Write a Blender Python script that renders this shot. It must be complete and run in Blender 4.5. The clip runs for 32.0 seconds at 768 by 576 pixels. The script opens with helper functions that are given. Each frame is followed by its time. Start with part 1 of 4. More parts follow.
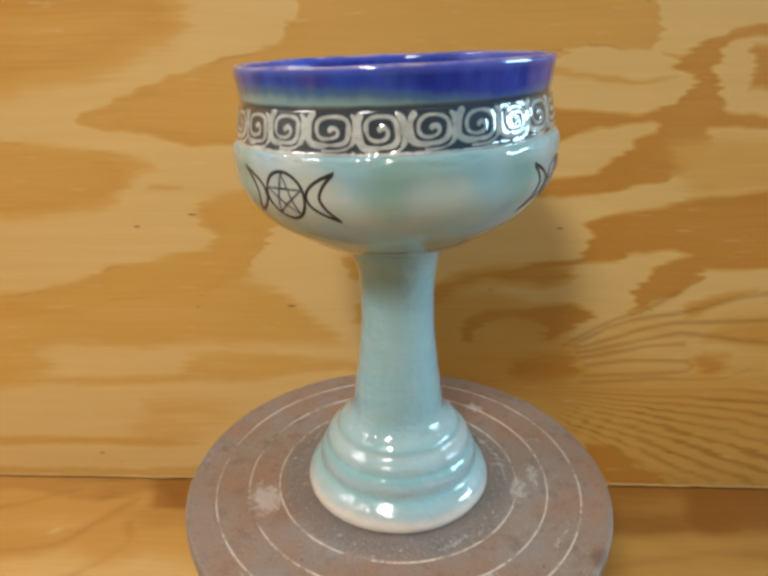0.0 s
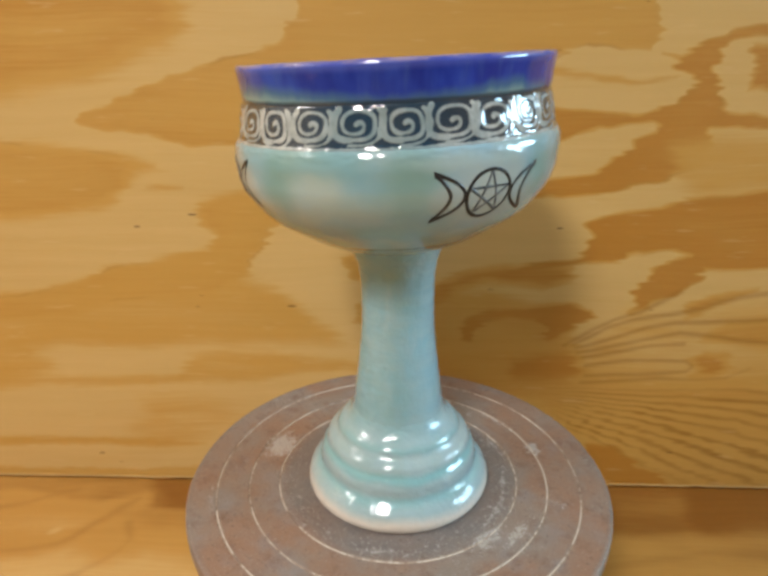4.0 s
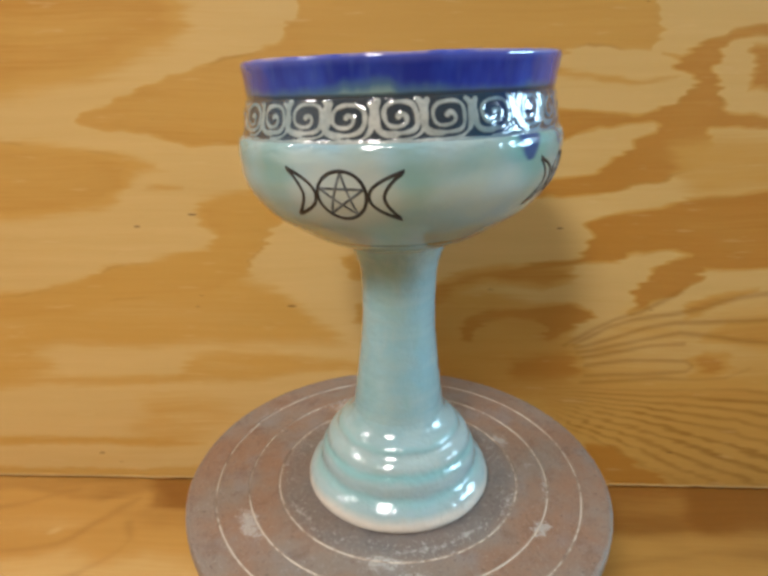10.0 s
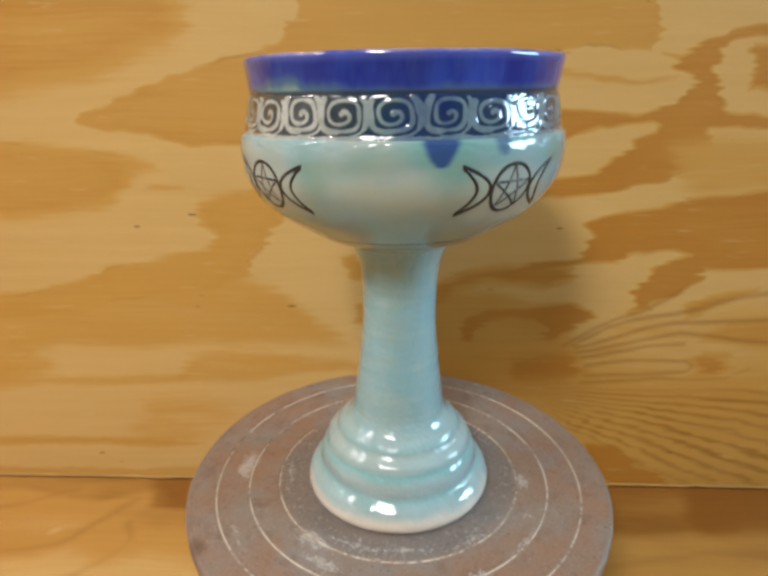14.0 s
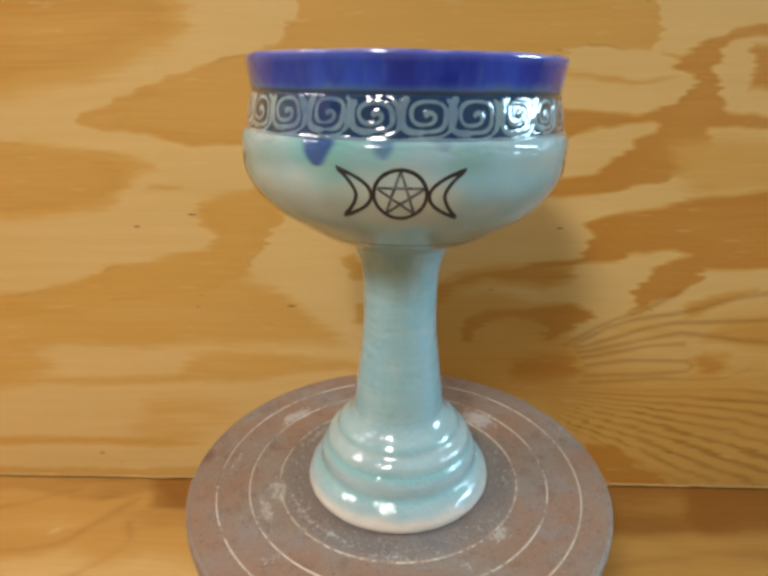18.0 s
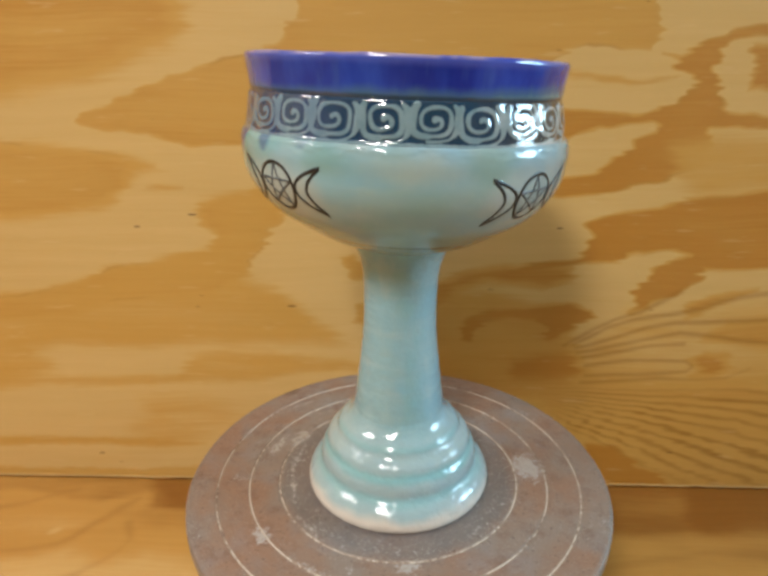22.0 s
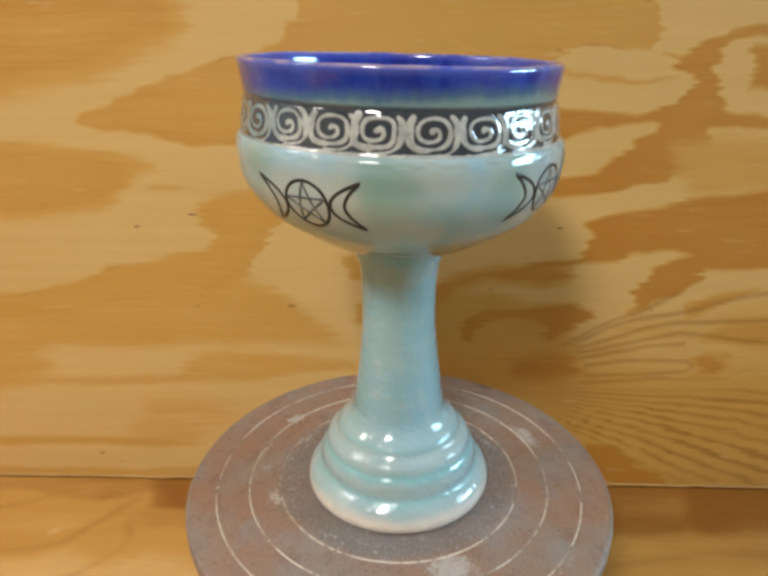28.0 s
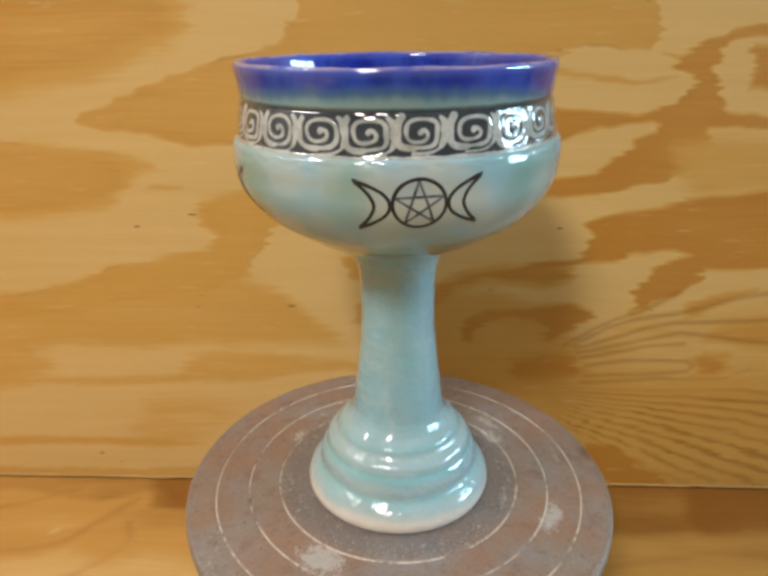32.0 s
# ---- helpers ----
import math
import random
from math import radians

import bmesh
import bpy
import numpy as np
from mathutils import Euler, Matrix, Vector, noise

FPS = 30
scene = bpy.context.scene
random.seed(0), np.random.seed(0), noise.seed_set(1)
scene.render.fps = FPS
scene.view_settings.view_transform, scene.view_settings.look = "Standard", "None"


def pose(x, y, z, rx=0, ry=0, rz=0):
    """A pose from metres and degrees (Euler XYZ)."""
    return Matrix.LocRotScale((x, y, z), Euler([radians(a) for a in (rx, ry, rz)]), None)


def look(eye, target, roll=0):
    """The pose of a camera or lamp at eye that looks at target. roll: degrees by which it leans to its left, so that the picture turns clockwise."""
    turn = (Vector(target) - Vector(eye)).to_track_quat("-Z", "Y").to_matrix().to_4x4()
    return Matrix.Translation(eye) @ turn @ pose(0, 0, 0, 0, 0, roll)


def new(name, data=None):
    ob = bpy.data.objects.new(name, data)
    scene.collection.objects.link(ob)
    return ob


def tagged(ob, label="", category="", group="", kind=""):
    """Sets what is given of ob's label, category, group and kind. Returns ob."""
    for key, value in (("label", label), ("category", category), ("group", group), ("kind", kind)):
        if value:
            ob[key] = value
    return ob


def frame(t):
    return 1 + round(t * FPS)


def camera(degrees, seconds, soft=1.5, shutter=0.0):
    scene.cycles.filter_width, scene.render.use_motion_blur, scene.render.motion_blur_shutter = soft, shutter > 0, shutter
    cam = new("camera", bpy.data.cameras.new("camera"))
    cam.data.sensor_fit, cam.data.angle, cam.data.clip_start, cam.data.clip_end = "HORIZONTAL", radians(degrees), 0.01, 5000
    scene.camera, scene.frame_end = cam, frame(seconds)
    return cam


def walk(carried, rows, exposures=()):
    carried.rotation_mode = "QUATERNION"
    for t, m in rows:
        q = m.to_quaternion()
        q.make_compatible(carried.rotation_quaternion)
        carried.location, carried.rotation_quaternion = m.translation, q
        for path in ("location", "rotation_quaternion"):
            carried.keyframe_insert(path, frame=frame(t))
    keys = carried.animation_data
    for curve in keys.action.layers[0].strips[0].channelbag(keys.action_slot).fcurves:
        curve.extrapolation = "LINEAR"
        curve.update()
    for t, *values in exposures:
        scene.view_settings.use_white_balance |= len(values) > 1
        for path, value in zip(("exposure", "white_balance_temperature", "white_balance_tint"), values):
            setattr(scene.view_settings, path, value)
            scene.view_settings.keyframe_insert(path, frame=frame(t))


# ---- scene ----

# ---------------------------------------------------------------- camera
EYE = Vector((-0.00212, -0.2668, 0.20995))
AIM = Vector((-0.01756, 0.93244, -0.36089))
cam = camera(65.45, 32.0, soft=3.4)
STAND = look(EYE, EYE + AIM, -0.277)
walk(cam, [(0, STAND), (32.0, STAND)])

# ---------------------------------------------------------------- light
TAU = 2 * math.pi
TABLE_Z = -0.125
world = bpy.data.worlds.new("world")
scene.world = world
world.use_nodes = True
wn = world.node_tree.nodes
sky = wn.new("ShaderNodeTexSky")
sky.sky_type, sky.sun_disc, sky.sun_elevation, sky.sun_rotation = "NISHITA", False, radians(35), radians(120)
world.node_tree.links.new(sky.outputs[0], wn["Background"].inputs[0])
wn["Background"].inputs[1].default_value = 0.1
scene.view_settings.exposure = 0.0


def area_lamp(name, at, to, w, h, power, colour):
    data = bpy.data.lights.new(name, "AREA")
    data.shape, data.size, data.size_y, data.energy, data.color = "RECTANGLE", w, h, power, colour
    ob = new(name, data)
    ob.matrix_world = look(at, to)
    return ob


WARM = (0.995, 0.945, 0.90)
COOL = (0.46, 0.77, 1.0)
# warm tube fixtures under the ceiling, cool daylight in the window opening
TUBES = [(-1.10, -0.24, 1.135), (-0.28, -0.76, 0.86)]
REACH = [1.0, 0.62]
WIDE = [0.08, 0.15]
POWER = [9.4, 13.3]
for at, p, k, w in zip(TUBES, POWER, REACH, WIDE):
    area_lamp("tube_light", at, (at[0], at[1], 0), w, 0.56 * k, p, WARM)
area_lamp("window_daylight", (1.345, -0.06, 0.46), (0, -0.06, 0.46), 0.50, 0.32, 20.5, COOL)


# ---------------------------------------------------------------- material helpers
class Mat:
    """A node material with short calls for the nodes that are used often."""

    def __init__(self, name, rough=0.5, metal=0.0, spec=0.5, coat=0.0):
        self.m = bpy.data.materials.new(name)
        self.m.use_nodes = True
        self.t = self.m.node_tree
        self.b = self.t.nodes["Principled BSDF"]
        self.b.inputs["Roughness"].default_value = rough
        self.b.inputs["Metallic"].default_value = metal
        self.b.inputs["Specular IOR Level"].default_value = spec
        self.b.inputs["Coat Weight"].default_value = coat
        self.b.inputs["Coat Roughness"].default_value = 0.03
        self.co = self.t.nodes.new("ShaderNodeTexCoord").outputs["Object"]

    def put(self, where, what):
        if isinstance(what, bpy.types.NodeSocket):
            self.t.links.new(what, where)
        elif what is not None:
            where.default_value = what
        return where

    def node(self, kind, out=0, **given):
        n = self.t.nodes.new("ShaderNode" + kind)
        for k, v in given.items():
            if k.startswith("i"):
                self.put(n.inputs[int(k[1:])], v)
            elif k == "op":
                n.operation = v
        return n

    def math(self, op, a, b=None, c=None):
        n = self.t.nodes.new("ShaderNodeMath")
        n.operation = op
        for i, v in enumerate((a, b, c)):
            self.put(n.inputs[i], v)
        return n.outputs[0]

    def ramp01(self, v, lo, hi, a=0.0, b=1.0, smooth=True):
        n = self.t.nodes.new("ShaderNodeMapRange")
        n.interpolation_type = "SMOOTHSTEP" if smooth else "LINEAR"
        for i, x in enumerate((v, lo, hi, a, b)):
            self.put(n.inputs[i], x)
        return n.outputs[0]

    def scaled(self, co, s, loc=(0, 0, 0), rot=(0, 0, 0)):
        n = self.t.nodes.new("ShaderNodeMapping")
        self.put(n.inputs[0], co)
        n.inputs[1].default_value, n.inputs[2].default_value, n.inputs[3].default_value = loc, rot, s
        return n.outputs[0]

    def noise(self, co, scale, detail=3.0, rough=0.55, out="Fac"):
        n = self.t.nodes.new("ShaderNodeTexNoise")
        self.put(n.inputs["Vector"], co)
        n.inputs["Scale"].default_value, n.inputs["Detail"].default_value, n.inputs["Roughness"].default_value = scale, detail, rough
        return n.outputs[out]

    def warped(self, co, scale, amount, stretch=(1, 1, 1)):
        c = self.noise(self.scaled(co, stretch), scale, 2.0, 0.5, "Color")
        sub = self.node("VectorMath", op="SUBTRACT", i0=c, i1=(0.5, 0.5, 0.5)).outputs[0]
        mul = self.node("VectorMath", op="MULTIPLY", i0=sub, i1=amount).outputs[0]
        return self.node("VectorMath", op="ADD", i0=co, i1=mul).outputs[0]

    def blob(self, co, loc, rot, size, soft=0.25):
        """1 inside an ellipsoid at loc, falling to 0 across its soft edge."""
        n = self.t.nodes.new("ShaderNodeMapping")
        n.vector_type = "TEXTURE"
        self.put(n.inputs[0], co)
        n.inputs[1].default_value, n.inputs[2].default_value, n.inputs[3].default_value = loc, rot, size
        d = self.node("VectorMath", op="LENGTH", i0=n.outputs[0]).outputs["Value"]
        return self.ramp01(d, 1 + soft, 1 - soft)

    def mix(self, fac, a, b):
        n = self.t.nodes.new("ShaderNodeMix")
        n.data_type = "RGBA"
        self.put(n.inputs[0], fac)
        for i, v in ((6, a), (7, b)):
            self.put(n.inputs[i], (*v, 1) if isinstance(v, tuple) else v)
        return n.outputs[2]

    def bump(self, height, strength, distance):
        n = self.t.nodes.new("ShaderNodeBump")
        n.inputs["Strength"].default_value, n.inputs["Distance"].default_value = strength, distance
        self.put(n.inputs["Height"], height)
        self.put(self.b.inputs["Normal"], n.outputs[0])

    def attribute(self, name):
        n = self.t.nodes.new("ShaderNodeAttribute")
        n.attribute_name = name
        return n.outputs["Fac"]

    def around(self, stops):
        """A value that changes with the angle round the upright axis: (degrees, value) in order."""
        sep = self.node("SeparateXYZ", i0=self.co)
        turn = self.math("DIVIDE", self.math("ARCTAN2", sep.outputs[1], sep.outputs[0]), TAU)
        turn = self.math("FRACT", self.math("ADD", turn, 1.0))
        n = self.t.nodes.new("ShaderNodeValToRGB")
        self.put(n.inputs[0], turn)
        n.color_ramp.interpolation = "EASE"
        first, last = stops[0], stops[-1]
        gap = 360 - last[0] + first[0]
        join_at = last[1] + (first[1] - last[1]) * (360 - last[0]) / gap
        rows = [(0, join_at), *stops, (360, join_at)]
        el = n.color_ramp.elements
        while len(el) < len(rows):
            el.new(0.5)
        for e, (deg, v) in zip(el, rows):
            e.position = deg / 360
        for e, (deg, v) in zip(el, rows):
            e.color = (v, v, v, 1)
        return self.node("RGBToBW", i0=n.outputs[0]).outputs[0]

    def colour(self, c):
        self.put(self.b.inputs["Base Color"], (*c, 1) if isinstance(c, tuple) else c)
        return self

    def roughness(self, v):
        self.put(self.b.inputs["Roughness"], v)


# ---------------------------------------------------------------- wood
def plywood():
    k = Mat("plywood_face", rough=0.5, spec=0.32)
    co = k.co
    heart, ring = k.attribute("heart"), k.attribute("ring")
    # fibre at two sizes along the grain
    wave = k.warped(co, 5.0, (0, 0, 0.02))
    fibre = k.noise(k.scaled(wave, (5.0, 1.0, 130.0)), 1.0, 4.0, 0.6)
    hair = k.noise(k.scaled(wave, (16.0, 1.0, 620.0), (0.3, 0, 0.1)), 1.0, 3.0, 0.65)
    slow = k.noise(k.scaled(co, (6.0, 1.0, 17.0), (0.4, 0, 0.9)), 1.0, 3.0)
    drift = k.noise(k.scaled(co, (3.0, 1.0, 7.0)), 1.0, 2.0)
    tone = k.math("ADD", heart, k.math("MULTIPLY", k.math("SUBTRACT", slow, 0.5), 0.42))
    tone = k.math("ADD", tone, k.math("MULTIPLY", k.math("SUBTRACT", hair, 0.5), 0.40))
    pale = k.mix(fibre, (0.545, 0.350, 0.118), (0.64, 0.436, 0.176))
    mid = k.mix(fibre, (0.495, 0.268, 0.052), (0.565, 0.324, 0.080))
    deep = k.mix(fibre, (0.385, 0.163, 0.018), (0.465, 0.212, 0.034))
    c = k.mix(k.ramp01(tone, 0.10, 0.52), pale, mid)
    c = k.mix(k.ramp01(tone, 0.52, 0.98), c, deep)
    c = k.mix(k.math("MULTIPLY", ring, k.ramp01(hair, 0.3, 0.6, 0.75, 1.0)), c, (0.27, 0.120, 0.014))
    c = k.mix(k.ramp01(drift, 0.35, 0.75, 0.0, 0.15), c, (0.50, 0.32, 0.11))
    fleck = k.noise(k.scaled(co, (30.0, 1.0, 260.0), (0.2, 0, 4.0)), 1.0, 2.0)
    c = k.mix(k.ramp01(fleck, 0.62, 0.74, 0.0, 0.28), c, (0.66, 0.46, 0.22))
    # small dark pores and checks
    pores = k.noise(k.scaled(co, (60.0, 1.0, 330.0), (3.1, 0, 1.7)), 1.0, 0.0)
    c = k.mix(k.ramp01(pores, 0.86, 0.90, 0.0, 0.7), c, (0.12, 0.05, 0.015))
    for x, z, w in ((-0.182, 0.222, 0.0022), (-0.074, 0.161, 0.0034), (-0.242, 0.026, 0.0022), (0.226, 0.035, 0.0026), (0.119, 0.222, 0.0022), (-0.141, 0.231, 0.003)):
        c = k.mix(k.math("MULTIPLY", k.blob(co, (x, 0, z), (0, 0, 0), (w, 1, 0.0006), 0.4), 0.8), c, (0.08, 0.03, 0.01))
    k.colour(c)
    k.bump(k.math("ADD", k.math("ADD", fibre, k.math("MULTIPLY", hair, 0.5)), k.math("MULTIPLY", ring, 0.5)), 0.22, 0.0006)
    return k.m


def pine(name, dark, light):
    k = Mat(name, rough=0.45, spec=0.4)
    co = k.co
    w = k.warped(co, 5.0, (0.05, 0.035, 0))
    bands = k.noise(k.scaled(w, (3.0, 13.0, 1.0)), 1.0, 3.0, 0.55)
    fibre = k.noise(k.scaled(w, (6.0, 150.0, 1.0)), 1.0, 4.0)
    c = k.mix(k.ramp01(bands, 0.34, 0.64), dark, light)
    c = k.mix(k.ramp01(fibre, 0.45, 0.8, 0.0, 0.35), c, tuple(v * 0.6 for v in dark))
    # small dark knots with a swirl of grain round them
    for x, y, r in ((-0.170, 0.120, 0.008), (0.250, 0.134, 0.004), (-0.30, 0.02, 0.004)):
        c = k.mix(k.math("MULTIPLY", k.blob(w, (x, y, 0), (0, 0, 0.4), (r * 2.4, r, 1), 0.7), 0.4), c, tuple(v * 0.35 for v in dark))
    k.colour(c)
    k.bump(fibre, 0.2, 0.0005)
    return k.m


def bench_wood():
    """A wide pine board: honey ground, a red-brown knot, a brown heart along the wall."""
    k = Mat("bench_pine_board", rough=0.40, spec=0.4)
    co = k.co
    heart, ring = k.attribute("heart"), k.attribute("ring")
    w = k.warped(co, 9.0, (0.040, 0.022, 0))
    slow = k.noise(k.scaled(w, (7.0, 22.0, 1.0)), 1.0, 3.0)
    fibre = k.noise(k.scaled(w, (7.0, 170.0, 1.0)), 1.0, 4.0)
    hair = k.noise(k.scaled(w, (20.0, 700.0, 1.0)), 1.0, 3.0)
    tone = k.math("ADD", heart, k.math("MULTIPLY", k.math("SUBTRACT", slow, 0.5), 0.5))
    tone = k.math("ADD", tone, k.math("MULTIPLY", k.math("SUBTRACT", hair, 0.5), 0.2))
    pale = k.mix(fibre, (0.53, 0.33, 0.115), (0.62, 0.41, 0.165))
    mid = k.mix(fibre, (0.43, 0.215, 0.045), (0.50, 0.270, 0.070))
    deep = k.mix(fibre, (0.19, 0.066, 0.008), (0.26, 0.098, 0.015))
    c = k.mix(k.ramp01(tone, 0.05, 0.45), pale, mid)
    c = k.mix(k.ramp01(tone, 0.45, 1.0), c, deep)
    c = k.mix(k.math("MULTIPLY", ring, 0.55), c, (0.22, 0.085, 0.015))
    for x, y, r in ((-0.262, 0.0865, 0.0028),):
        c = k.mix(k.math("MULTIPLY", k.blob(w, (x, y, 0), (0, 0, 0.4), (r * 1.6, r, 1), 0.7), 0.5), c, (0.60, 0.40, 0.17))
    k.colour(c)
    k.bump(k.math("ADD", fibre, k.math("MULTIPLY", hair, 0.4)), 0.2, 0.0005)
    return k.m


def plain(name, c, rough=0.6, metal=0.0, spread=0.12, scale=20.0):
    k = Mat(name, rough=rough, metal=metal)
    n = k.noise(k.co, scale, 4.0)
    dark = tuple(v * (1 - spread) for v in c)
    lite = tuple(min(1, v * (1 + spread)) for v in c)
    k.colour(k.mix(n, dark, lite))
    k.bump(n, 0.1, 0.001)
    return k.m


# ---------------------------------------------------------------- glaze
LOW = radians(219)   # the side towards which the bowl leans
TILT = 0.0447


def upright_height(k):
    """Height along the chalice's own, slightly leaning axis."""
    n = k.node("VectorMath", op="DOT_PRODUCT", i0=k.co, i1=(TILT * math.cos(LOW), TILT * math.sin(LOW), 1.0))
    return n.outputs["Value"]


def at_bowl(phi, r, z):
    return (r * math.cos(radians(phi)), r * math.sin(radians(phi)), z)


def aqua_base(k):
    """Mottled pale aqua glaze: warm grey where it is thin, green and turquoise where it pooled."""
    n1 = k.noise(k.co, 34.0, 2.0)
    n2 = k.noise(k.scaled(k.co, (1, 1, 1.5), (0.3, 0.1, 0.7)), 26.0, 2.0)
    n3 = k.noise(k.co, 420.0, 2.0)
    c = k.mix(k.ramp01(n1, 0.36, 0.62), (0.318, 0.405, 0.402), (0.255, 0.408, 0.485))
    c = k.mix(k.ramp01(n2, 0.50, 0.70, 0.0, 0.6), c, (0.225, 0.365, 0.365))
    c = k.mix(k.ramp01(n2, 0.44, 0.30, 0.0, 0.65), c, (0.405, 0.465, 0.44))
    return k.mix(k.ramp01(n3, 0.55, 0.75, 0.0, 0.08), c, (0.52, 0.56, 0.52))


# the emblems: angle, height, turn
EMBLEMS = ((234.2, 0.1661, 1.5), (336.1, 0.1632, -1.0), (61.4, 0.1629, 0.0), (150.4, 0.1622, 3.0))
# clouds of pooled green and turquoise: angle, height, half width, half height, strength, and whether it is blue
CLOUDS = ((267, 0.1665, 0.007, 0.007, 0.75, 0), (278, 0.1750, 0.016, 0.005, 0.6, 0), (292, 0.1700, 0.014, 0.008, 0.55, 1), (311, 0.1715, 0.007, 0.009, 0.7, 0),
          (357, 0.1690, 0.006, 0.009, 0.65, 0), (18, 0.1760, 0.010, 0.004, 0.5, 0), (45, 0.1700, 0.007, 0.010, 0.7, 0), (86, 0.1700, 0.010, 0.009, 0.6, 1),
          (84, 0.1765, 0.006, 0.004, 0.6, 0), (108, 0.1680, 0.012, 0.009, 0.5, 1), (131, 0.1745, 0.008, 0.006, 0.6, 0), (175, 0.1675, 0.008, 0.008, 0.8, 0),
          (213, 0.1665, 0.007, 0.009, 0.75, 0), (200, 0.1600, 0.020, 0.005, 0.5, 1), (250, 0.1740, 0.010, 0.005, 0.4, 1))
THIN = ((283, 0.1660, 0.011, 0.006), (193, 0.1700, 0.008, 0.006), (25, 0.1640, 0.016, 0.008), (110, 0.1740, 0.012, 0.005), (325, 0.1770, 0.014, 0.003))


def glaze_bowl():
    k = Mat("aqua_glaze_bowl", rough=0.11, spec=0.55, coat=0.3)
    z = upright_height(k)
    c = aqua_base(k)
    wob = k.noise(k.scaled(k.co, (1, 1, 0.25)), 90.0, 3.0)
    drift = k.warped(k.co, 70.0, (0.010, 0.010, 0.008))
    for phi, h, a, b, amt, bluish in CLOUDS:
        m = k.blob(drift, at_bowl(phi, 0.0675, h), (0, 0, radians(phi)), (0.012, a * 1.25, b * 1.25), 0.75)
        c = k.mix(k.math("MULTIPLY", m, amt), c, (0.17, 0.36, 0.42) if bluish else (0.165, 0.305, 0.265))
    for phi, h, a, b in THIN:
        m = k.blob(drift, at_bowl(phi, 0.0675, h), (0, 0, radians(phi)), (0.012, a, b), 0.8)
        c = k.mix(k.math("MULTIPLY", m, 0.6), c, (0.375, 0.44, 0.40))
    # the glaze is wiped thin and warm round each emblem
    for phi, h, _ in EMBLEMS:
        m = k.blob(k.warped(k.co, 120.0, (0.004, 0.004, 0.004)), at_bowl(phi, 0.066, h), (0, 0, radians(phi)), (0.014, 0.0215, 0.0125), 0.3)
        c = k.mix(k.math("MULTIPLY", m, 0.5), c, (0.405, 0.425, 0.39))
    # cobalt runs: a wedge that narrows to its lower tip, with a green halo
    soft = k.warped(k.co, 140.0, (0.0025, 0.0025, 0.002))
    sz = k.node("SeparateXYZ", i0=soft).outputs[2]
    for phi, tip, wd, amt in ((37.6, 0.1742, 0.0066, 0.92), (58.0, 0.1772, 0.0046, 0.60), (75.0, 0.1795, 0.0055, 0.25)):
        px, py, _ = at_bowl(phi, 0.0675, 0)
        off = k.node("VectorMath", op="SUBTRACT", i0=soft, i1=(px, py, 0)).outputs[0]
        flat = k.node("VectorMath", op="MULTIPLY", i0=off, i1=(1, 1, 0)).outputs[0]
        dist = k.node("VectorMath", op="LENGTH", i0=flat).outputs["Value"]
        room = k.math("MULTIPLY", k.math("POWER", k.ramp01(sz, tip, tip + 0.0085, 0.0, 1.0, False), 0.55), wd)
        halo = k.ramp01(dist, k.math("ADD", room, 0.013), room)
        halo = k.math("MULTIPLY", halo, k.ramp01(sz, tip - 0.012, tip + 0.004, 0.0, 0.75))
        c = k.mix(k.math("MULTIPLY", halo, amt), c, (0.12, 0.33, 0.30))
        core = k.ramp01(k.math("SUBTRACT", dist, room), 0.0016, -0.0018)
        c = k.mix(k.math("MULTIPLY", core, k.math("MULTIPLY", k.ramp01(sz, tip, tip + 0.001), amt)), c, (0.016, 0.052, 0.215))
    # the trimmed line under the bowl, dark with pooled stain
    line = k.math("MULTIPLY", k.ramp01(z, 0.1378, 0.1384), k.ramp01(z, 0.1398, 0.1391))
    c = k.mix(k.math("MULTIPLY", line, k.ramp01(wob, 0.35, 0.55, 0.45, 0.9)), c, (0.06, 0.09, 0.09))
    k.colour(c)
    k.bump(k.noise(k.co, 80.0, 2.0), 0.2, 0.0012)
    return k.m


def blue_side(k):
    """How far the running cobalt has tinted the band on its way round."""
    v = k.around(((8, 0.45), (24, 0.9), (50, 1.0), (100, 0.95), (124, 0.75), (138, 0.45), (152, 0.18), (168, 0.05), (250, 0.02), (268, 0.2), (290, 0.55), (312, 0.7), (330, 0.35), (345, 0.12)))
    return k.ramp01(k.math("ADD", v, k.math("MULTIPLY", k.math("SUBTRACT", k.noise(k.co, 60.0, 2.0), 0.5), 0.7)), 0.15, 0.85)


def cobalt_wash(k):
    """Where the cobalt has run right over the band, above the drips."""
    v = k.around(((18, 0.0), (28, 0.65), (38, 1.0), (45, 0.45), (52, 0.35), (60, 0.6), (68, 0.3), (76, 0.45), (90, 0.15), (110, 0.0)))
    cloud = k.noise(k.scaled(k.co, (1, 1, 0.7)), 110.0, 3.0)
    return k.math("MULTIPLY", v, k.ramp01(cloud, 0.30, 0.58, 0.35, 1.0))


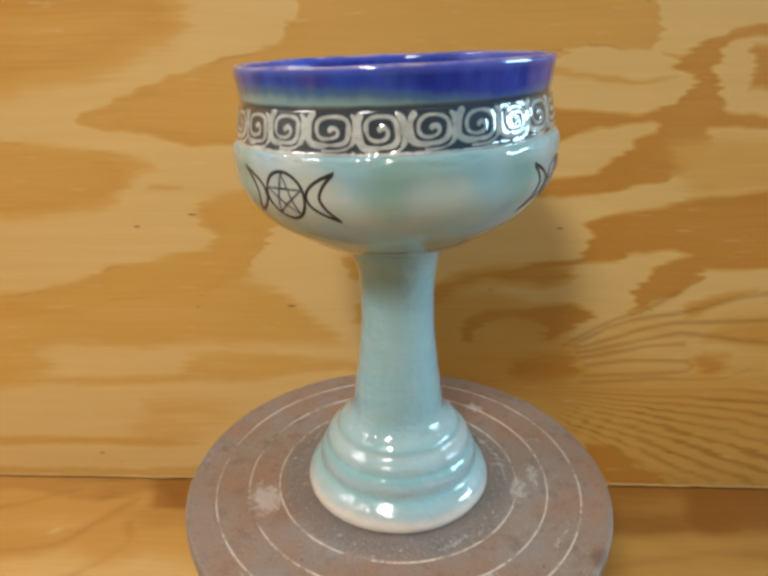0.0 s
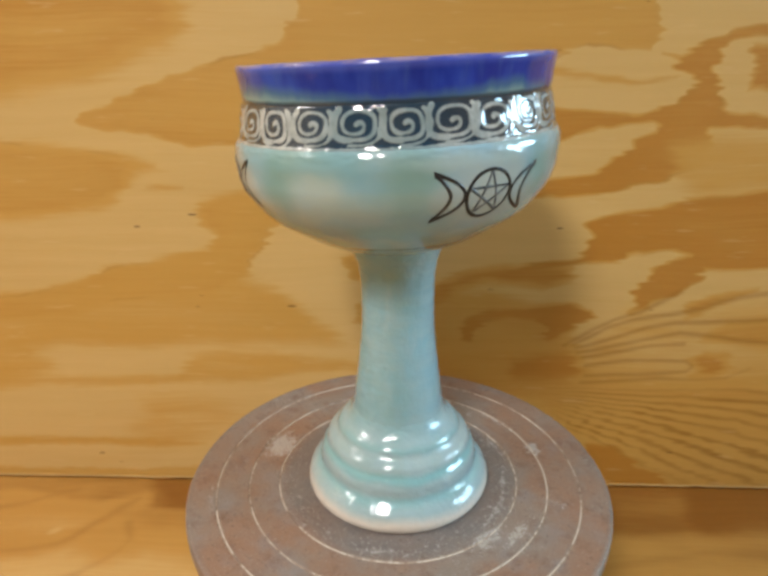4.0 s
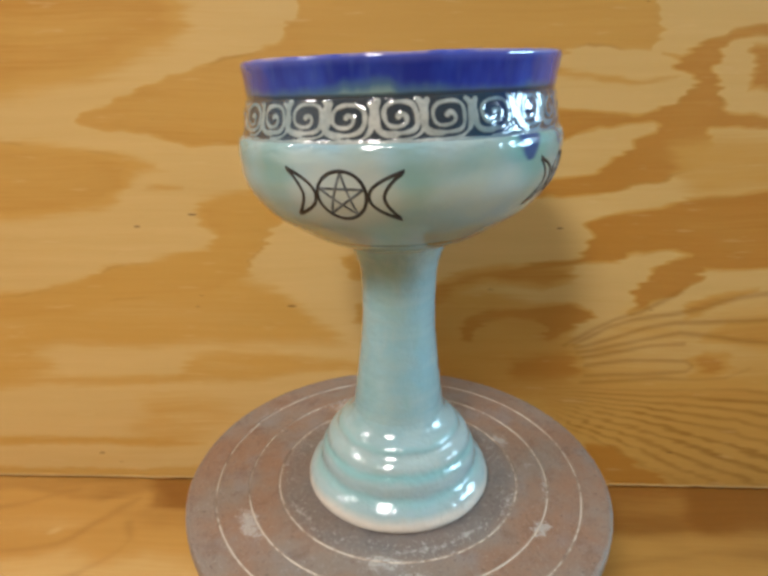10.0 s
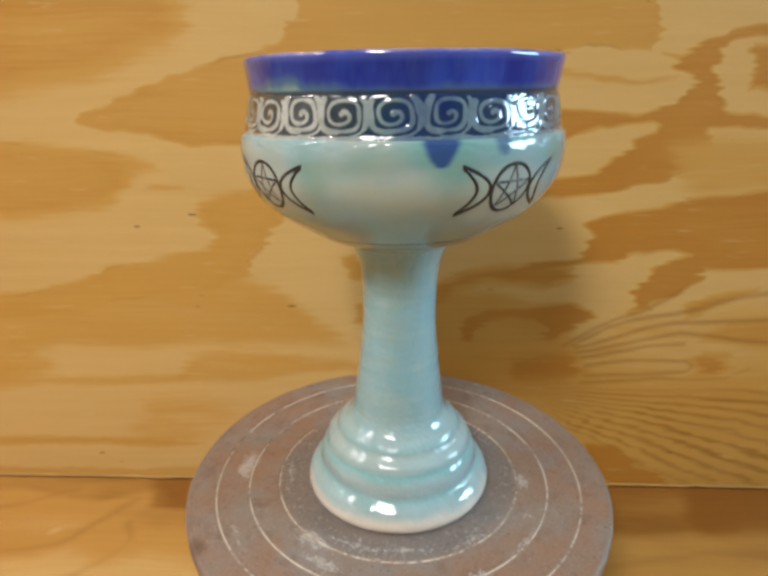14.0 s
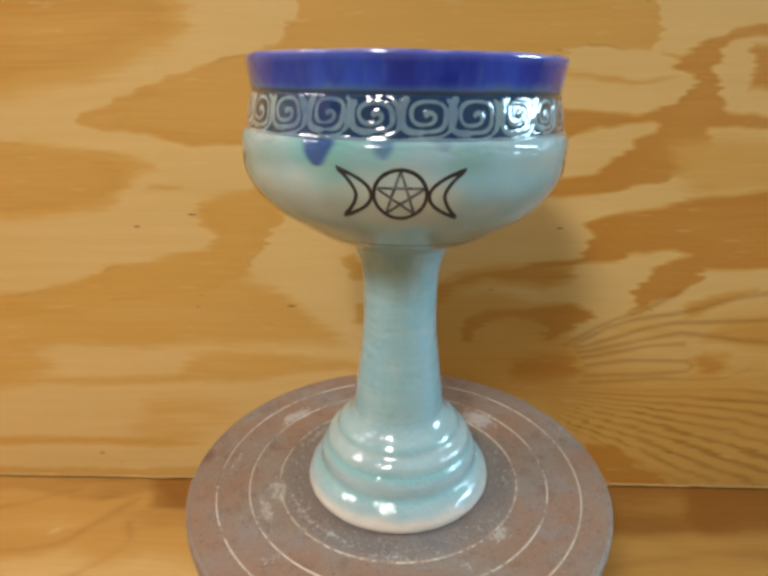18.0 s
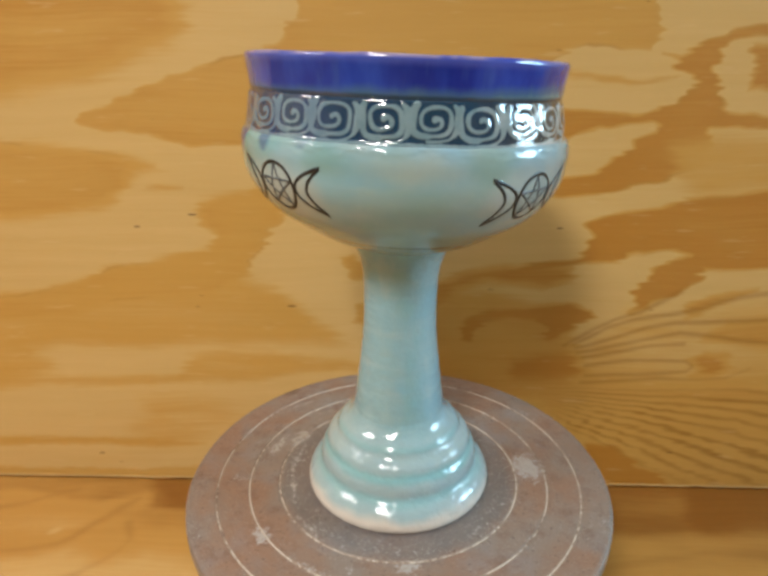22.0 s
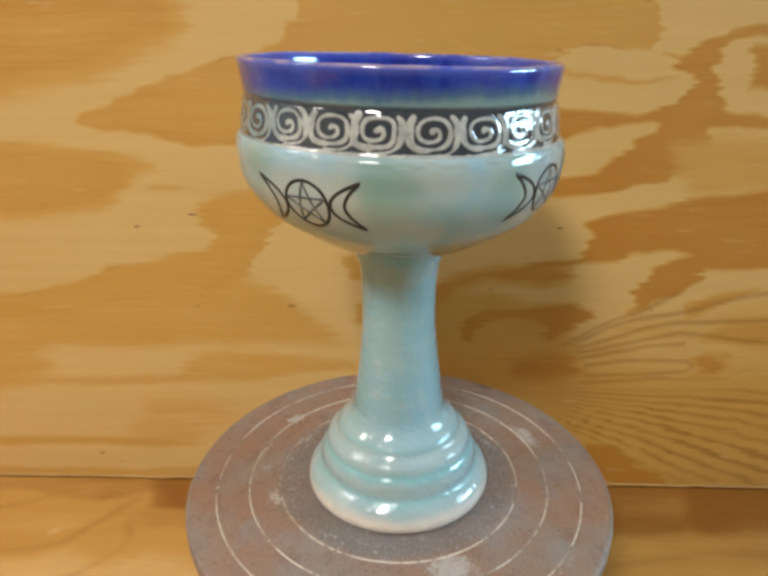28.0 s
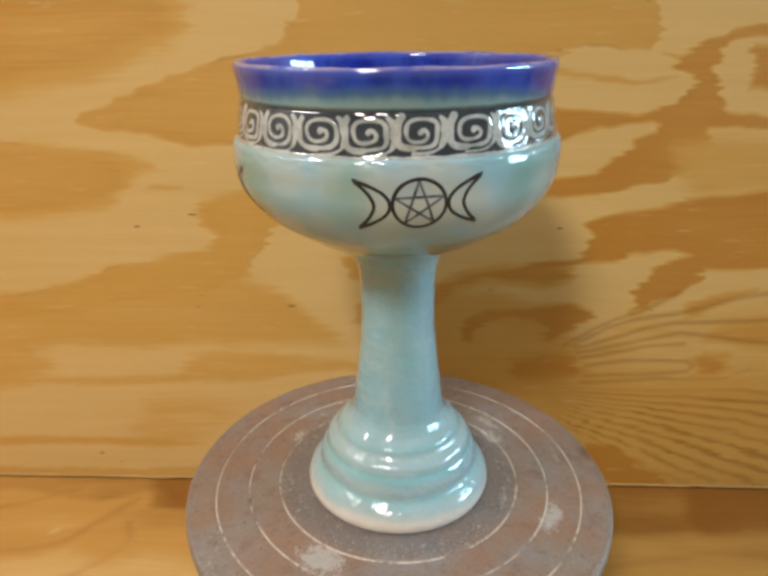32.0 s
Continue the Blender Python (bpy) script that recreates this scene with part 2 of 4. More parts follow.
def glaze_rim():
    k = Mat("cobalt_glaze_rim", rough=0.07, spec=0.55, coat=0.3)
    z = upright_height(k)
    streak = k.noise(k.scaled(k.co, (1, 1, 0.10)), 210.0, 3.0)
    slow = k.noise(k.scaled(k.co, (1, 1, 0.3)), 40.0, 2.0)
    # how far down the cobalt has run, 1 is down to the band
    run = k.around(((12, 1.08), (85, 1.08), (110, 1.0), (140, 0.93), (170, 0.82), (205, 0.68), (240, 0.70), (262, 0.80), (285, 0.95), (305, 1.05), (330, 1.02), (341, 0.86), (348, 0.80), (357, 0.98)))
    low = k.math("ADD", k.math("MULTIPLY", run, -0.0128), 0.2094)
    edge = k.math("ADD", k.math("SUBTRACT", z, low), k.math("ADD", k.math("MULTIPLY", k.math("SUBTRACT", streak, 0.5), 0.0034), k.math("MULTIPLY", k.math("SUBTRACT", slow, 0.5), 0.0040)))
    mott = k.noise(k.scaled(k.co, (1, 1, 0.5)), 60.0, 3.0)
    blue = k.mix(k.ramp01(mott, 0.34, 0.68), (0.007, 0.020, 0.24), (0.022, 0.062, 0.40))
    blue = k.mix(k.ramp01(streak, 0.52, 0.72, 0.0, 0.35), blue, (0.040, 0.090, 0.30))
    lip = k.math("MULTIPLY", k.ramp01(k.math("ADD", z, k.math("MULTIPLY", slow, 0.002)), 0.2062, 0.2092), 0.38)
    blue = k.mix(lip, blue, (0.115, 0.15, 0.50))
    worn = k.math("MULTIPLY", k.ramp01(z, 0.2080, 0.2091), k.ramp01(k.noise(k.co, 70.0, 3.0), 0.33, 0.60))
    blue = k.mix(k.math("MULTIPLY", worn, 0.7), blue, (0.36, 0.29, 0.36))
    aqua = k.mix(slow, (0.20, 0.30, 0.29), (0.15, 0.26, 0.28))
    c = k.mix(k.ramp01(edge, -0.0030, 0.0008), aqua, (0.055, 0.125, 0.23))
    c = k.mix(k.ramp01(edge, -0.0004, 0.0044), c, blue)
    # blue-black along the step under the rim, with a streaky upper edge
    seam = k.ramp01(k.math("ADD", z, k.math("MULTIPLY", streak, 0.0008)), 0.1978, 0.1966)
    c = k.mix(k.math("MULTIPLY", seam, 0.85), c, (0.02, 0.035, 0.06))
    k.colour(c)
    k.bump(k.noise(k.scaled(k.co, (1, 1, 0.5)), 120.0, 3.0), 0.22, 0.0009)
    return k.m


def glaze_inside():
    k = Mat("cobalt_glaze_inside", rough=0.06, spec=0.55, coat=0.3)
    n = k.noise(k.co, 45.0, 3.0)
    k.colour(k.mix(k.ramp01(n, 0.35, 0.65), (0.012, 0.022, 0.42), (0.035, 0.055, 0.60)))
    k.bump(k.noise(k.co, 90.0, 2.0), 0.2, 0.0012)
    return k.m


def glaze_ground():
    k = Mat("ink_blue_band_ground", rough=0.12, spec=0.5, coat=0.4)
    ground = k.mix(blue_side(k), k.mix(k.noise(k.co, 120.0), (0.018, 0.024, 0.034), (0.046, 0.060, 0.078)), (0.011, 0.040, 0.078))
    k.colour(k.mix(cobalt_wash(k), ground, (0.008, 0.024, 0.115)))
    k.bump(k.noise(k.co, 260.0, 3.0), 0.5, 0.0009)
    return k.m


def glaze_ridge():
    """Ink stays in the pressed grooves, the raised clay is wiped pale."""
    k = Mat("inked_relief_glaze", rough=0.06, spec=0.6, coat=0.6)
    raised = k.node("Attribute")
    raised.attribute_name = "relief"
    n = k.noise(k.co, 170.0, 3.0)
    fine = k.noise(k.co, 700.0, 2.0)
    pale = k.mix(k.ramp01(n, 0.35, 0.65), (0.30, 0.325, 0.31), (0.44, 0.46, 0.44))
    pale = k.mix(k.ramp01(fine, 0.5, 0.75, 0.0, 0.35), pale, (0.20, 0.21, 0.20))
    pale = k.mix(k.math("MULTIPLY", blue_side(k), 0.78), pale, (0.105, 0.215, 0.265))
    wash = cobalt_wash(k)
    pale = k.mix(k.math("MULTIPLY", wash, 0.9), pale, (0.038, 0.082, 0.205))
    ink = k.mix(n, (0.018, 0.024, 0.032), (0.048, 0.060, 0.074))
    ink = k.mix(blue_side(k), ink, (0.011, 0.040, 0.078))
    ink = k.mix(wash, ink, (0.008, 0.024, 0.115))
    lift = k.math("ADD", raised.outputs["Fac"], k.math("MULTIPLY", k.math("SUBTRACT", n, 0.5), 0.35))
    k.colour(k.mix(k.ramp01(lift, 0.22, 0.80), ink, pale))
    k.bump(k.noise(k.co, 330.0, 2.0), 0.1, 0.0006)
    return k.m


def glaze_stem():
    """Aqua glaze of stem and foot: it pools in the steps and breaks pale over the edges."""
    k = Mat("aqua_glaze_stem", rough=0.04, spec=0.55, coat=0.3)
    sep = k.node("SeparateXYZ", i0=k.co)
    z = k.math("ADD", sep.outputs[2], k.math("MULTIPLY", k.math("SUBTRACT", k.noise(k.co, 60.0, 2.0), 0.5), 0.005))
    c = k.mix(0.6, aqua_base(k), (0.185, 0.390, 0.455))
    rings = k.noise(k.scaled(k.co, (0.15, 0.15, 1.0)), 190.0, 2.0)
    c = k.mix(k.ramp01(rings, 0.45, 0.7, 0.0, 0.14), c, (0.42, 0.50, 0.47))
    run = k.noise(k.scaled(k.co, (1, 1, 0.3), (0.2, 0.6, 0.1)), 75.0, 3.0)
    c = k.mix(k.ramp01(run, 0.48, 0.68, 0.0, 0.55), c, (0.19, 0.37, 0.39))
    c = k.mix(k.ramp01(run, 0.44, 0.30, 0.0, 0.2), c, (0.45, 0.50, 0.45))
    c = k.mix(k.ramp01(z, 0.050, 0.030, 0.0, 0.42), c, (0.42, 0.45, 0.425))
    pool = (0.20, 0.41, 0.43)
    for zc, h, amt in ((0.0138, 0.0036, 0.6), (0.0240, 0.0038, 0.85), (0.0345, 0.0026, 0.5)):
        m = k.math("MULTIPLY", k.ramp01(z, zc - h, zc), k.ramp01(z, zc + h, zc))
        c = k.mix(k.math("MULTIPLY", m, amt), c, pool)
    c = k.mix(k.ramp01(z, 0.0105, 0.0045), c, (0.62, 0.565, 0.49))
    k.colour(c)
    dimple = k.math("ADD", k.noise(k.scaled(k.co, (0.25, 0.25, 1.0)), 110.0, 2.0), k.math("MULTIPLY", k.noise(k.co, 175.0, 2.0), 1.15))
    k.bump(dimple, 0.40, 0.0018)
    return k.m


# ---------------------------------------------------------------- wheel metal
def wheel_metal():
    k = Mat("stained_shaded_wheel_metal", rough=0.55, metal=0.35)
    co = k.co
    n1 = k.noise(co, 22.0, 4.0)
    n2 = k.noise(co, 70.0, 5.0, 0.65)
    n3 = k.noise(k.scaled(co, (1, 1, 1), (0.7, 0.2, 0)), 30.0, 3.0)
    flat = k.node("VectorMath", op="MULTIPLY", i0=co, i1=(1, 1, 0)).outputs[0]
    rr = k.node("VectorMath", op="LENGTH", i0=flat).outputs["Value"]
    c = k.mix(k.ramp01(n1, 0.36, 0.62), (0.315, 0.195, 0.135), (0.288, 0.236, 0.202))
    c = k.mix(k.ramp01(n3, 0.52, 0.68, 0.0, 0.4), c, (0.272, 0.279, 0.299))
    c = k.mix(k.ramp01(n2, 0.5, 0.72, 0.0, 0.55), c, (0.190, 0.102, 0.068))
    # darker grey round the foot, the bowl's soft shadow put into the metal
    c = k.mix(k.ramp01(k.math("ADD", rr, k.math("MULTIPLY", n3, 0.010)), 0.0705, 0.0620, 0.0, 0.62), c, k.mix(k.ramp01(n2, 0.35, 0.65), (0.136, 0.139, 0.150), (0.211, 0.197, 0.187)))
    c = k.mix(k.ramp01(rr, 0.1065, 0.1100, 0.0, 0.5), c, (0.215, 0.180, 0.158))
    w = k.warped(co, 260.0, (0.006, 0.006, 0))
    grit = k.noise(co, 240.0, 4.0, 0.7)
    fine = k.noise(co, 800.0, 2.0, 0.7)
    dust = None
    # wiped clay: ring radius, angle, length along the ring, width
    for r, phi, a, b, amt in ((0.0710, 199, 0.0085, 0.0062, 1.0), (0.0800, 52, 0.0045, 0.0030, 0.9), (0.0720, 358, 0.0070, 0.0022, 0.8),
                              (0.0825, 293, 0.0085, 0.0036, 0.9), (0.0560, 25, 0.0130, 0.0018, 0.6), (0.0775, 75, 0.0075, 0.0014, 0.6), (0.0660, 109, 0.0040, 0.0034, 0.8), (0.0640, 348, 0.0070, 0.0040, 0.8),
                              (0.0575, 300, 0.0110, 0.0016, 0.5), (0.0850, 20, 0.0020, 0.0050, 0.5), (0.0600, 60, 0.0090, 0.0014, 0.5),
                              (0.0570, 5, 0.0140, 0.0014, 0.6), (0.0720, 88, 0.0016, 0.0034, 0.5), (0.0900, 328, 0.0080, 0.0012, 0.6),
                              (0.0575, 150, 0.0100, 0.0012, 0.4), (0.0980, 230, 0.0080, 0.0010, 0.4)):
        d = k.math("MULTIPLY", k.blob(w, at_bowl(phi, r, 0), (0, 0, radians(phi)), (b * 1.15, a * 1.25, 1), 0.9), amt)
        dust = d if dust is None else k.math("MAXIMUM", dust, d)
    grain = k.math("ADD", k.math("MULTIPLY", grit, 1.0), k.math("MULTIPLY", fine, 1.1))
    dust = k.math("MULTIPLY", k.ramp01(k.math("ADD", k.math("MULTIPLY", dust, 0.55), grain), 1.22, 1.50), k.ramp01(dust, 0.0, 0.2))
    zone = k.math("MAXIMUM", k.ramp01(n1, 0.50, 0.62, 0.0, 0.7), k.math("MULTIPLY", k.ramp01(rr, 0.066, 0.060), k.ramp01(rr, 0.045, 0.055)))
    speck = k.math("MULTIPLY", k.ramp01(grit, 0.60, 0.68), zone)
    speck = k.math("MAXIMUM", speck, k.math("MULTIPLY", k.ramp01(fine, 0.60, 0.66), k.math("MAXIMUM", zone, 0.35)))
    dust = k.math("MAXIMUM", dust, speck)
    c = k.mix(k.math("MULTIPLY", dust, 0.72), c, (0.541, 0.521, 0.500))
    c = k.mix(k.math("MULTIPLY", k.blob(w, at_bowl(327, 0.1085, 0), (0, 0, radians(327)), (0.004, 0.006, 1), 0.4), 0.7), c, (0.16, 0.10, 0.07))
    spx = k.node("SeparateXYZ", i0=co)
    turn = k.math("ARCTAN2", spx.outputs[1], spx.outputs[0])
    polar = k.node("CombineXYZ", i0=k.math("MULTIPLY", rr, 1500.0), i1=k.math("MULTIPLY", turn, 5.0), i2=0.0).outputs[0]
    scratch = k.noise(polar, 1.0, 2.0)
    c = k.mix(k.ramp01(scratch, 0.64, 0.74, 0.0, 0.45), c, (0.354, 0.320, 0.286))
    c = k.mix(k.ramp01(scratch, 0.36, 0.28, 0.0, 0.35), c, (0.17, 0.115, 0.085))
    # dark pits
    c = k.mix(k.ramp01(k.noise(co, 520.0, 3.0), 0.40, 0.30, 0.0, 0.6), c, (0.09, 0.065, 0.05))
    k.colour(c)
    k.roughness(k.ramp01(n2, 0.3, 0.7, 0.45, 0.68))
    k.bump(k.math("ADD", n2, k.math("MULTIPLY", dust, 0.4)), 0.18, 0.0006)
    return k.m


def clay_line():
    k = Mat("clay_filled_groove", rough=0.7)
    n = k.noise(k.co, 34.0, 3.0)
    fine = k.noise(k.co, 380.0, 3.0)
    c = k.mix(k.ramp01(k.math("ADD", n, k.math("MULTIPLY", k.math("SUBTRACT", fine, 0.5), 0.8)), 0.33, 0.58), (0.24, 0.17, 0.125), (0.62, 0.545, 0.45))
    k.colour(c)
    return k.m


# ---------------------------------------------------------------- mesh helpers
def mesh_object(name, verts, faces, mat, parent=None, smooth=True, label=""):
    me = bpy.data.meshes.new(name)
    me.from_pydata([tuple(v) for v in verts], [], faces)
    me.materials.append(mat)
    if smooth:
        me.polygons.foreach_set("use_smooth", [True] * len(me.polygons))
    me.update()
    ob = new(name, me)
    ob.parent = parent
    if label:
        tagged(ob, label)
    return ob


def part(name, bm, mat, parent, label=""):
    me = bpy.data.meshes.new(name)
    bm.to_mesh(me)
    bm.free()
    me.materials.append(mat)
    ob = new(name, me)
    ob.parent = parent
    if label:
        tagged(ob, label)
    return ob


def box_bm(size, at=(0, 0, 0), bevel=0.0, segments=2):
    bm = bmesh.new()
    bmesh.ops.create_cube(bm, size=1, matrix=Matrix.Translation(at) @ Matrix.Diagonal((*size, 1)))
    if bevel:
        bmesh.ops.bevel(bm, geom=bm.edges[:], offset=bevel, segments=segments, profile=0.5, affect="EDGES")
    return bm


def smooth_curve(points, steps):
    """Catmull-Rom through (r, z) points."""
    pts = [Vector(p) for p in points]
    out = []
    for i in range(len(pts) - 1):
        a, b, c, d = pts[max(i - 1, 0)], pts[i], pts[i + 1], pts[min(i + 2, len(pts) - 1)]
        for s in range(steps):
            t = s / steps
            out.append(0.5 * (2 * b + (c - a) * t + (2 * a - 5 * b + 4 * c - d) * t * t + (3 * b - a - 3 * c + d) * t ** 3))
    out.append(pts[-1])
    return [(p[0], p[1]) for p in out]


def lathe(profile, n, shape=None, close=False):
    """Verts and faces of a turned surface; shape moves every vert at the end."""
    verts, faces = [], []
    for r, z in profile:
        for j in range(n):
            a = TAU * j / n
            v = Vector((r * math.cos(a), r * math.sin(a), z))
            verts.append(shape(v) if shape else v)
    m = len(profile)
    for i in range(m - 1 if not close else m):
        for j in range(n):
            j2, i2 = (j + 1) % n, (i + 1) % m
            faces.append((i * n + j, i * n + j2, i2 * n + j2, i2 * n + j))
    return verts, faces


# ---------------------------------------------------------------- wood figure
def lattice(x, y, seed):
    """Smooth value noise from 0 to 1 on arrays."""
    table = np.random.RandomState(seed).rand(64, 64)
    i, j = np.floor(x).astype(int), np.floor(y).astype(int)
    u, v = x - i, y - j
    u, v = u * u * (3 - 2 * u), v * v * (3 - 2 * v)
    a, b = table[i % 64, j % 64], table[(i + 1) % 64, j % 64]
    c, d = table[i % 64, (j + 1) % 64], table[(i + 1) % 64, (j + 1) % 64]
    return (a * (1 - u) + b * u) * (1 - v) + (c * (1 - u) + d * u) * v


class Figure:
    """The grown figure of a flat-cut board: patches of heartwood with edges torn along the fibre, and ring lines.
    Outlines are in millimetres on the board."""

    def __init__(self, us, vs, ground, seed, tear=1.0):
        self.us, self.vs = us, vs
        u, v = np.meshgrid(us, vs, indexing="ij")
        self.u = u + tear * (0.008 * (lattice(u * 14, v * 150, seed) - 0.5) + 0.009 * (lattice(u * 45, v * 520, seed + 1) - 0.5))
        self.v = v + 0.0030 * (lattice(u * 26, v * 30, seed + 2) - 0.5) + 0.0020 * (lattice(u * 110, v * 130, seed + 3) - 0.5)
        self.even = (u, v + 0.0016 * (lattice(u * 40, v * 30, seed + 6) - 0.5))
        self.wear = lattice(u * 30, v * 55, seed + 4)
        self.heart = np.full(u.shape, ground)
        self.ring = np.zeros(u.shape)

    def far(self, p, q, x, y):
        """Distance from the points x, y to the stretch from p to q."""
        x, y = x - p[0], y - p[1]
        dx, dy = q[0] - p[0], q[1] - p[1]
        t = np.clip((x * dx + y * dy) / (dx * dx + dy * dy + 1e-12), 0, 1)
        return np.hypot(x - t * dx, y - t * dy)

    def patch(self, tone, soft, rim, outline):
        pts = [(a / 1000, b / 1000) for a, b in outline]
        soft = soft / 1000 * 1.5
        m = soft * 2 + 0.02
        i0, i1 = np.searchsorted(self.us, (min(p[0] for p in pts) - m, max(p[0] for p in pts) + m))
        j0, j1 = np.searchsorted(self.vs, (min(p[1] for p in pts) - m, max(p[1] for p in pts) + m))
        sel = (slice(i0, i1), slice(j0, j1))
        x, y = self.u[sel], self.v[sel]
        dist, inside = np.full(x.shape, 9.0), np.zeros(x.shape, bool)
        for p, q in zip(pts, pts[1:] + pts[:1]):
            dist = np.minimum(dist, self.far(p, q, x, y))
            if p[1] != q[1]:
                inside ^= ((p[1] > y) != (q[1] > y)) & (x < (q[0] - p[0]) * (y - p[1]) / (q[1] - p[1]) + p[0])
        d = np.where(inside, dist, -dist)
        k = np.clip(0.5 + d / (2 * soft), 0, 1)
        k = k * k * (3 - 2 * k)
        # the tone eases off away from the edge
        t = tone + 0.05 - 0.12 * np.clip(d / 0.03, 0, 1)
        self.heart[sel] += (t - self.heart[sel]) * k
        if rim:
            e = np.clip(1 - np.abs(d - 0.0004) / 0.0012, 0, 1) * np.clip((self.wear[sel] - 0.52) / 0.2, 0, 1)
            self.ring[sel] = np.maximum(self.ring[sel], rim * e)

    def line(self, path, width=1.5, amount=0.6):
        pts = [(a / 1000, b / 1000) for a, b in path]
        i0, i1 = np.searchsorted(self.us, (min(p[0] for p in pts) - 0.03, max(p[0] for p in pts) + 0.03))
        j0, j1 = np.searchsorted(self.vs, (min(p[1] for p in pts) - 0.03, max(p[1] for p in pts) + 0.03))
        sel = (slice(i0, i1), slice(j0, j1))
        dist = np.full(self.u[sel].shape, 9.0)
        for p, q in zip(pts, pts[1:]):
            dist = np.minimum(dist, self.far(p, q, self.even[0][sel], self.even[1][sel]))
        e = np.exp(-(dist / (width / 1000 * (0.7 + 0.9 * self.wear[sel]))) ** 2)
        self.ring[sel] = np.maximum(self.ring[sel], amount * e * np.clip(0.35 + 1.1 * self.wear[sel], 0, 1))

    def slab(self, name, place, depth, mat, parent):
        """A closed slab whose face carries the figure; place(u, v, depth) gives its points."""
        nu, nv = len(self.us), len(self.vs)
        verts = [place(u, v, 0.0) for u in self.us.tolist() for v in self.vs.tolist()]
        c = len(verts)
        a0, a1, b0, b1 = self.us[0], self.us[-1], self.vs[0], self.vs[-1]
        verts += [place(a0, b0, depth), place(a1, b0, depth), place(a1, b1, depth), place(a0, b1, depth)]
        idx = np.arange(nu * nv).reshape(nu, nv)
        quads = np.stack([idx[:-1, :-1], idx[1:, :-1], idx[1:, 1:], idx[:-1, 1:]], -1).reshape(-1, 4).tolist()
        sides = [[*idx[::-1, 0].tolist(), c, c + 1], [*idx[-1, ::-1].tolist(), c + 1, c + 2],
                 [*idx[:, -1].tolist(), c + 2, c + 3], [*idx[0, :].tolist(), c + 3, c], [c + 3, c + 2, c + 1, c]]
        ob = mesh_object(name, verts, quads + sides, mat, parent, smooth=False)
        for key, values in (("heart", self.heart), ("ring", self.ring)):
            full = np.concatenate([values.ravel(), np.full(4, 0.5)]).astype(np.float32)
            ob.data.attributes.new(key, "FLOAT", "POINT").data.foreach_set("value", full)
        return ob


def close_lines(lo, fine0, fine1, hi, step):
    """Grid lines: close together from fine0 to fine1, wide apart outside."""
    return np.concatenate([np.linspace(lo, fine0, 6)[:-1], np.arange(fine0, fine1, step), np.linspace(fine1, hi, 6)])


# ---------------------------------------------------------------- setting
M_PLY = plywood()
M_PINE = pine("bench_pine", (0.42, 0.225, 0.046), (0.59, 0.37, 0.115))
M_BENCH = bench_wood()
M_WALL = plain("workshop_wall_paint", (0.62, 0.53, 0.42), 0.8)
M_CEIL = plain("ceiling_paint", (0.72, 0.66, 0.57), 0.85)
M_FLOOR = plain("concrete_floor", (0.20, 0.185, 0.165), 0.8)
M_WHITE = plain("white_enamel", (0.75, 0.74, 0.70), 0.4)
M_DARK = plain("dark_iron", (0.06, 0.055, 0.05), 0.45, 0.8)

# plywood backboard, standing on the bench against the wall and turned half a degree
back = new("backboard")
back.matrix_world = pose(-0.005, 0.1435, TABLE_Z, 0, 0, -0.85)
tagged(back, "upright sheet of orange knotty plywood behind the wheel", "backboard")
W2, HT = 0.75, 0.80
veneer = Figure(close_lines(-W2, -0.345, 0.322, W2, 0.0011), close_lines(0.0032, 0.0033, 0.378, HT + 0.0032, 0.0009), 0.12, 5)
veneer.patch(0.60, 1.2, 0.5, [(-214, 296), (-209, 301), (-197, 305), (-180, 311), (-162, 318), (-145, 323), (-123, 328), (-102, 334), (-84, 341), (-66, 349), (-60, 360), (-63, 375), (159, 373), (167, 350), (163, 339), (143, 340), (124, 343), (114, 340), (104, 335), (65, 303), (-32, 275), (-109, 279), (-129, 279), (-146, 282), (-155, 285), (-168, 288), (-180, 289), (-195, 290), (-208, 293)])   # broad pale-edged tongue behind the bowl
veneer.patch(0.72, 9, 0, [(-281, 312), (-240, 317), (-216, 321), (-192, 326), (-178, 332), (-165, 339), (-147, 344), (-134, 355), (-135, 365), (-144, 380), (-263, 381)])   # upper corner: heartwood, its tone deepened for the light falling off there
veneer.patch(0.66, 5, 0.3, [(-288, 283), (-241, 280), (-218, 277), (-194, 274), (-178, 270), (-163, 266), (-177, 263), (-185, 256), (-190, 248), (-197, 241), (-212, 235), (-237, 231), (-263, 228), (-304, 224)])   # left tongue
veneer.patch(0.45, 2, 0, [(-174, 251), (-158, 252), (-146, 250), (-164, 249)])   # left streak
veneer.patch(0.47, 6, 0, [(-318, 169), (-257, 171), (-181, 182), (-114, 186), (-86, 175), (-65, 155), (-37, 131), (-90, 129), (-139, 128), (-189, 126), (-255, 126), (-283, 119), (-269, 113), (-263, 106), (-289, 97), (-339, 87)])   # faded lower part
veneer.patch(0.58, 3.0, 0.3, [(-319, 164), (-272, 170), (-248, 177), (-223, 182), (-208, 191), (-179, 194), (-157, 199), (-137, 203), (-129, 210), (-125, 215), (-133, 220), (-139, 224), (-137, 229), (-142, 232), (-137, 239), (-123, 245), (-95, 251), (-68, 245), (-79, 227), (-93, 209), (-107, 186), (-131, 172), (-157, 169), (-202, 166), (-253, 153), (-324, 144)])   # heart below the bowl
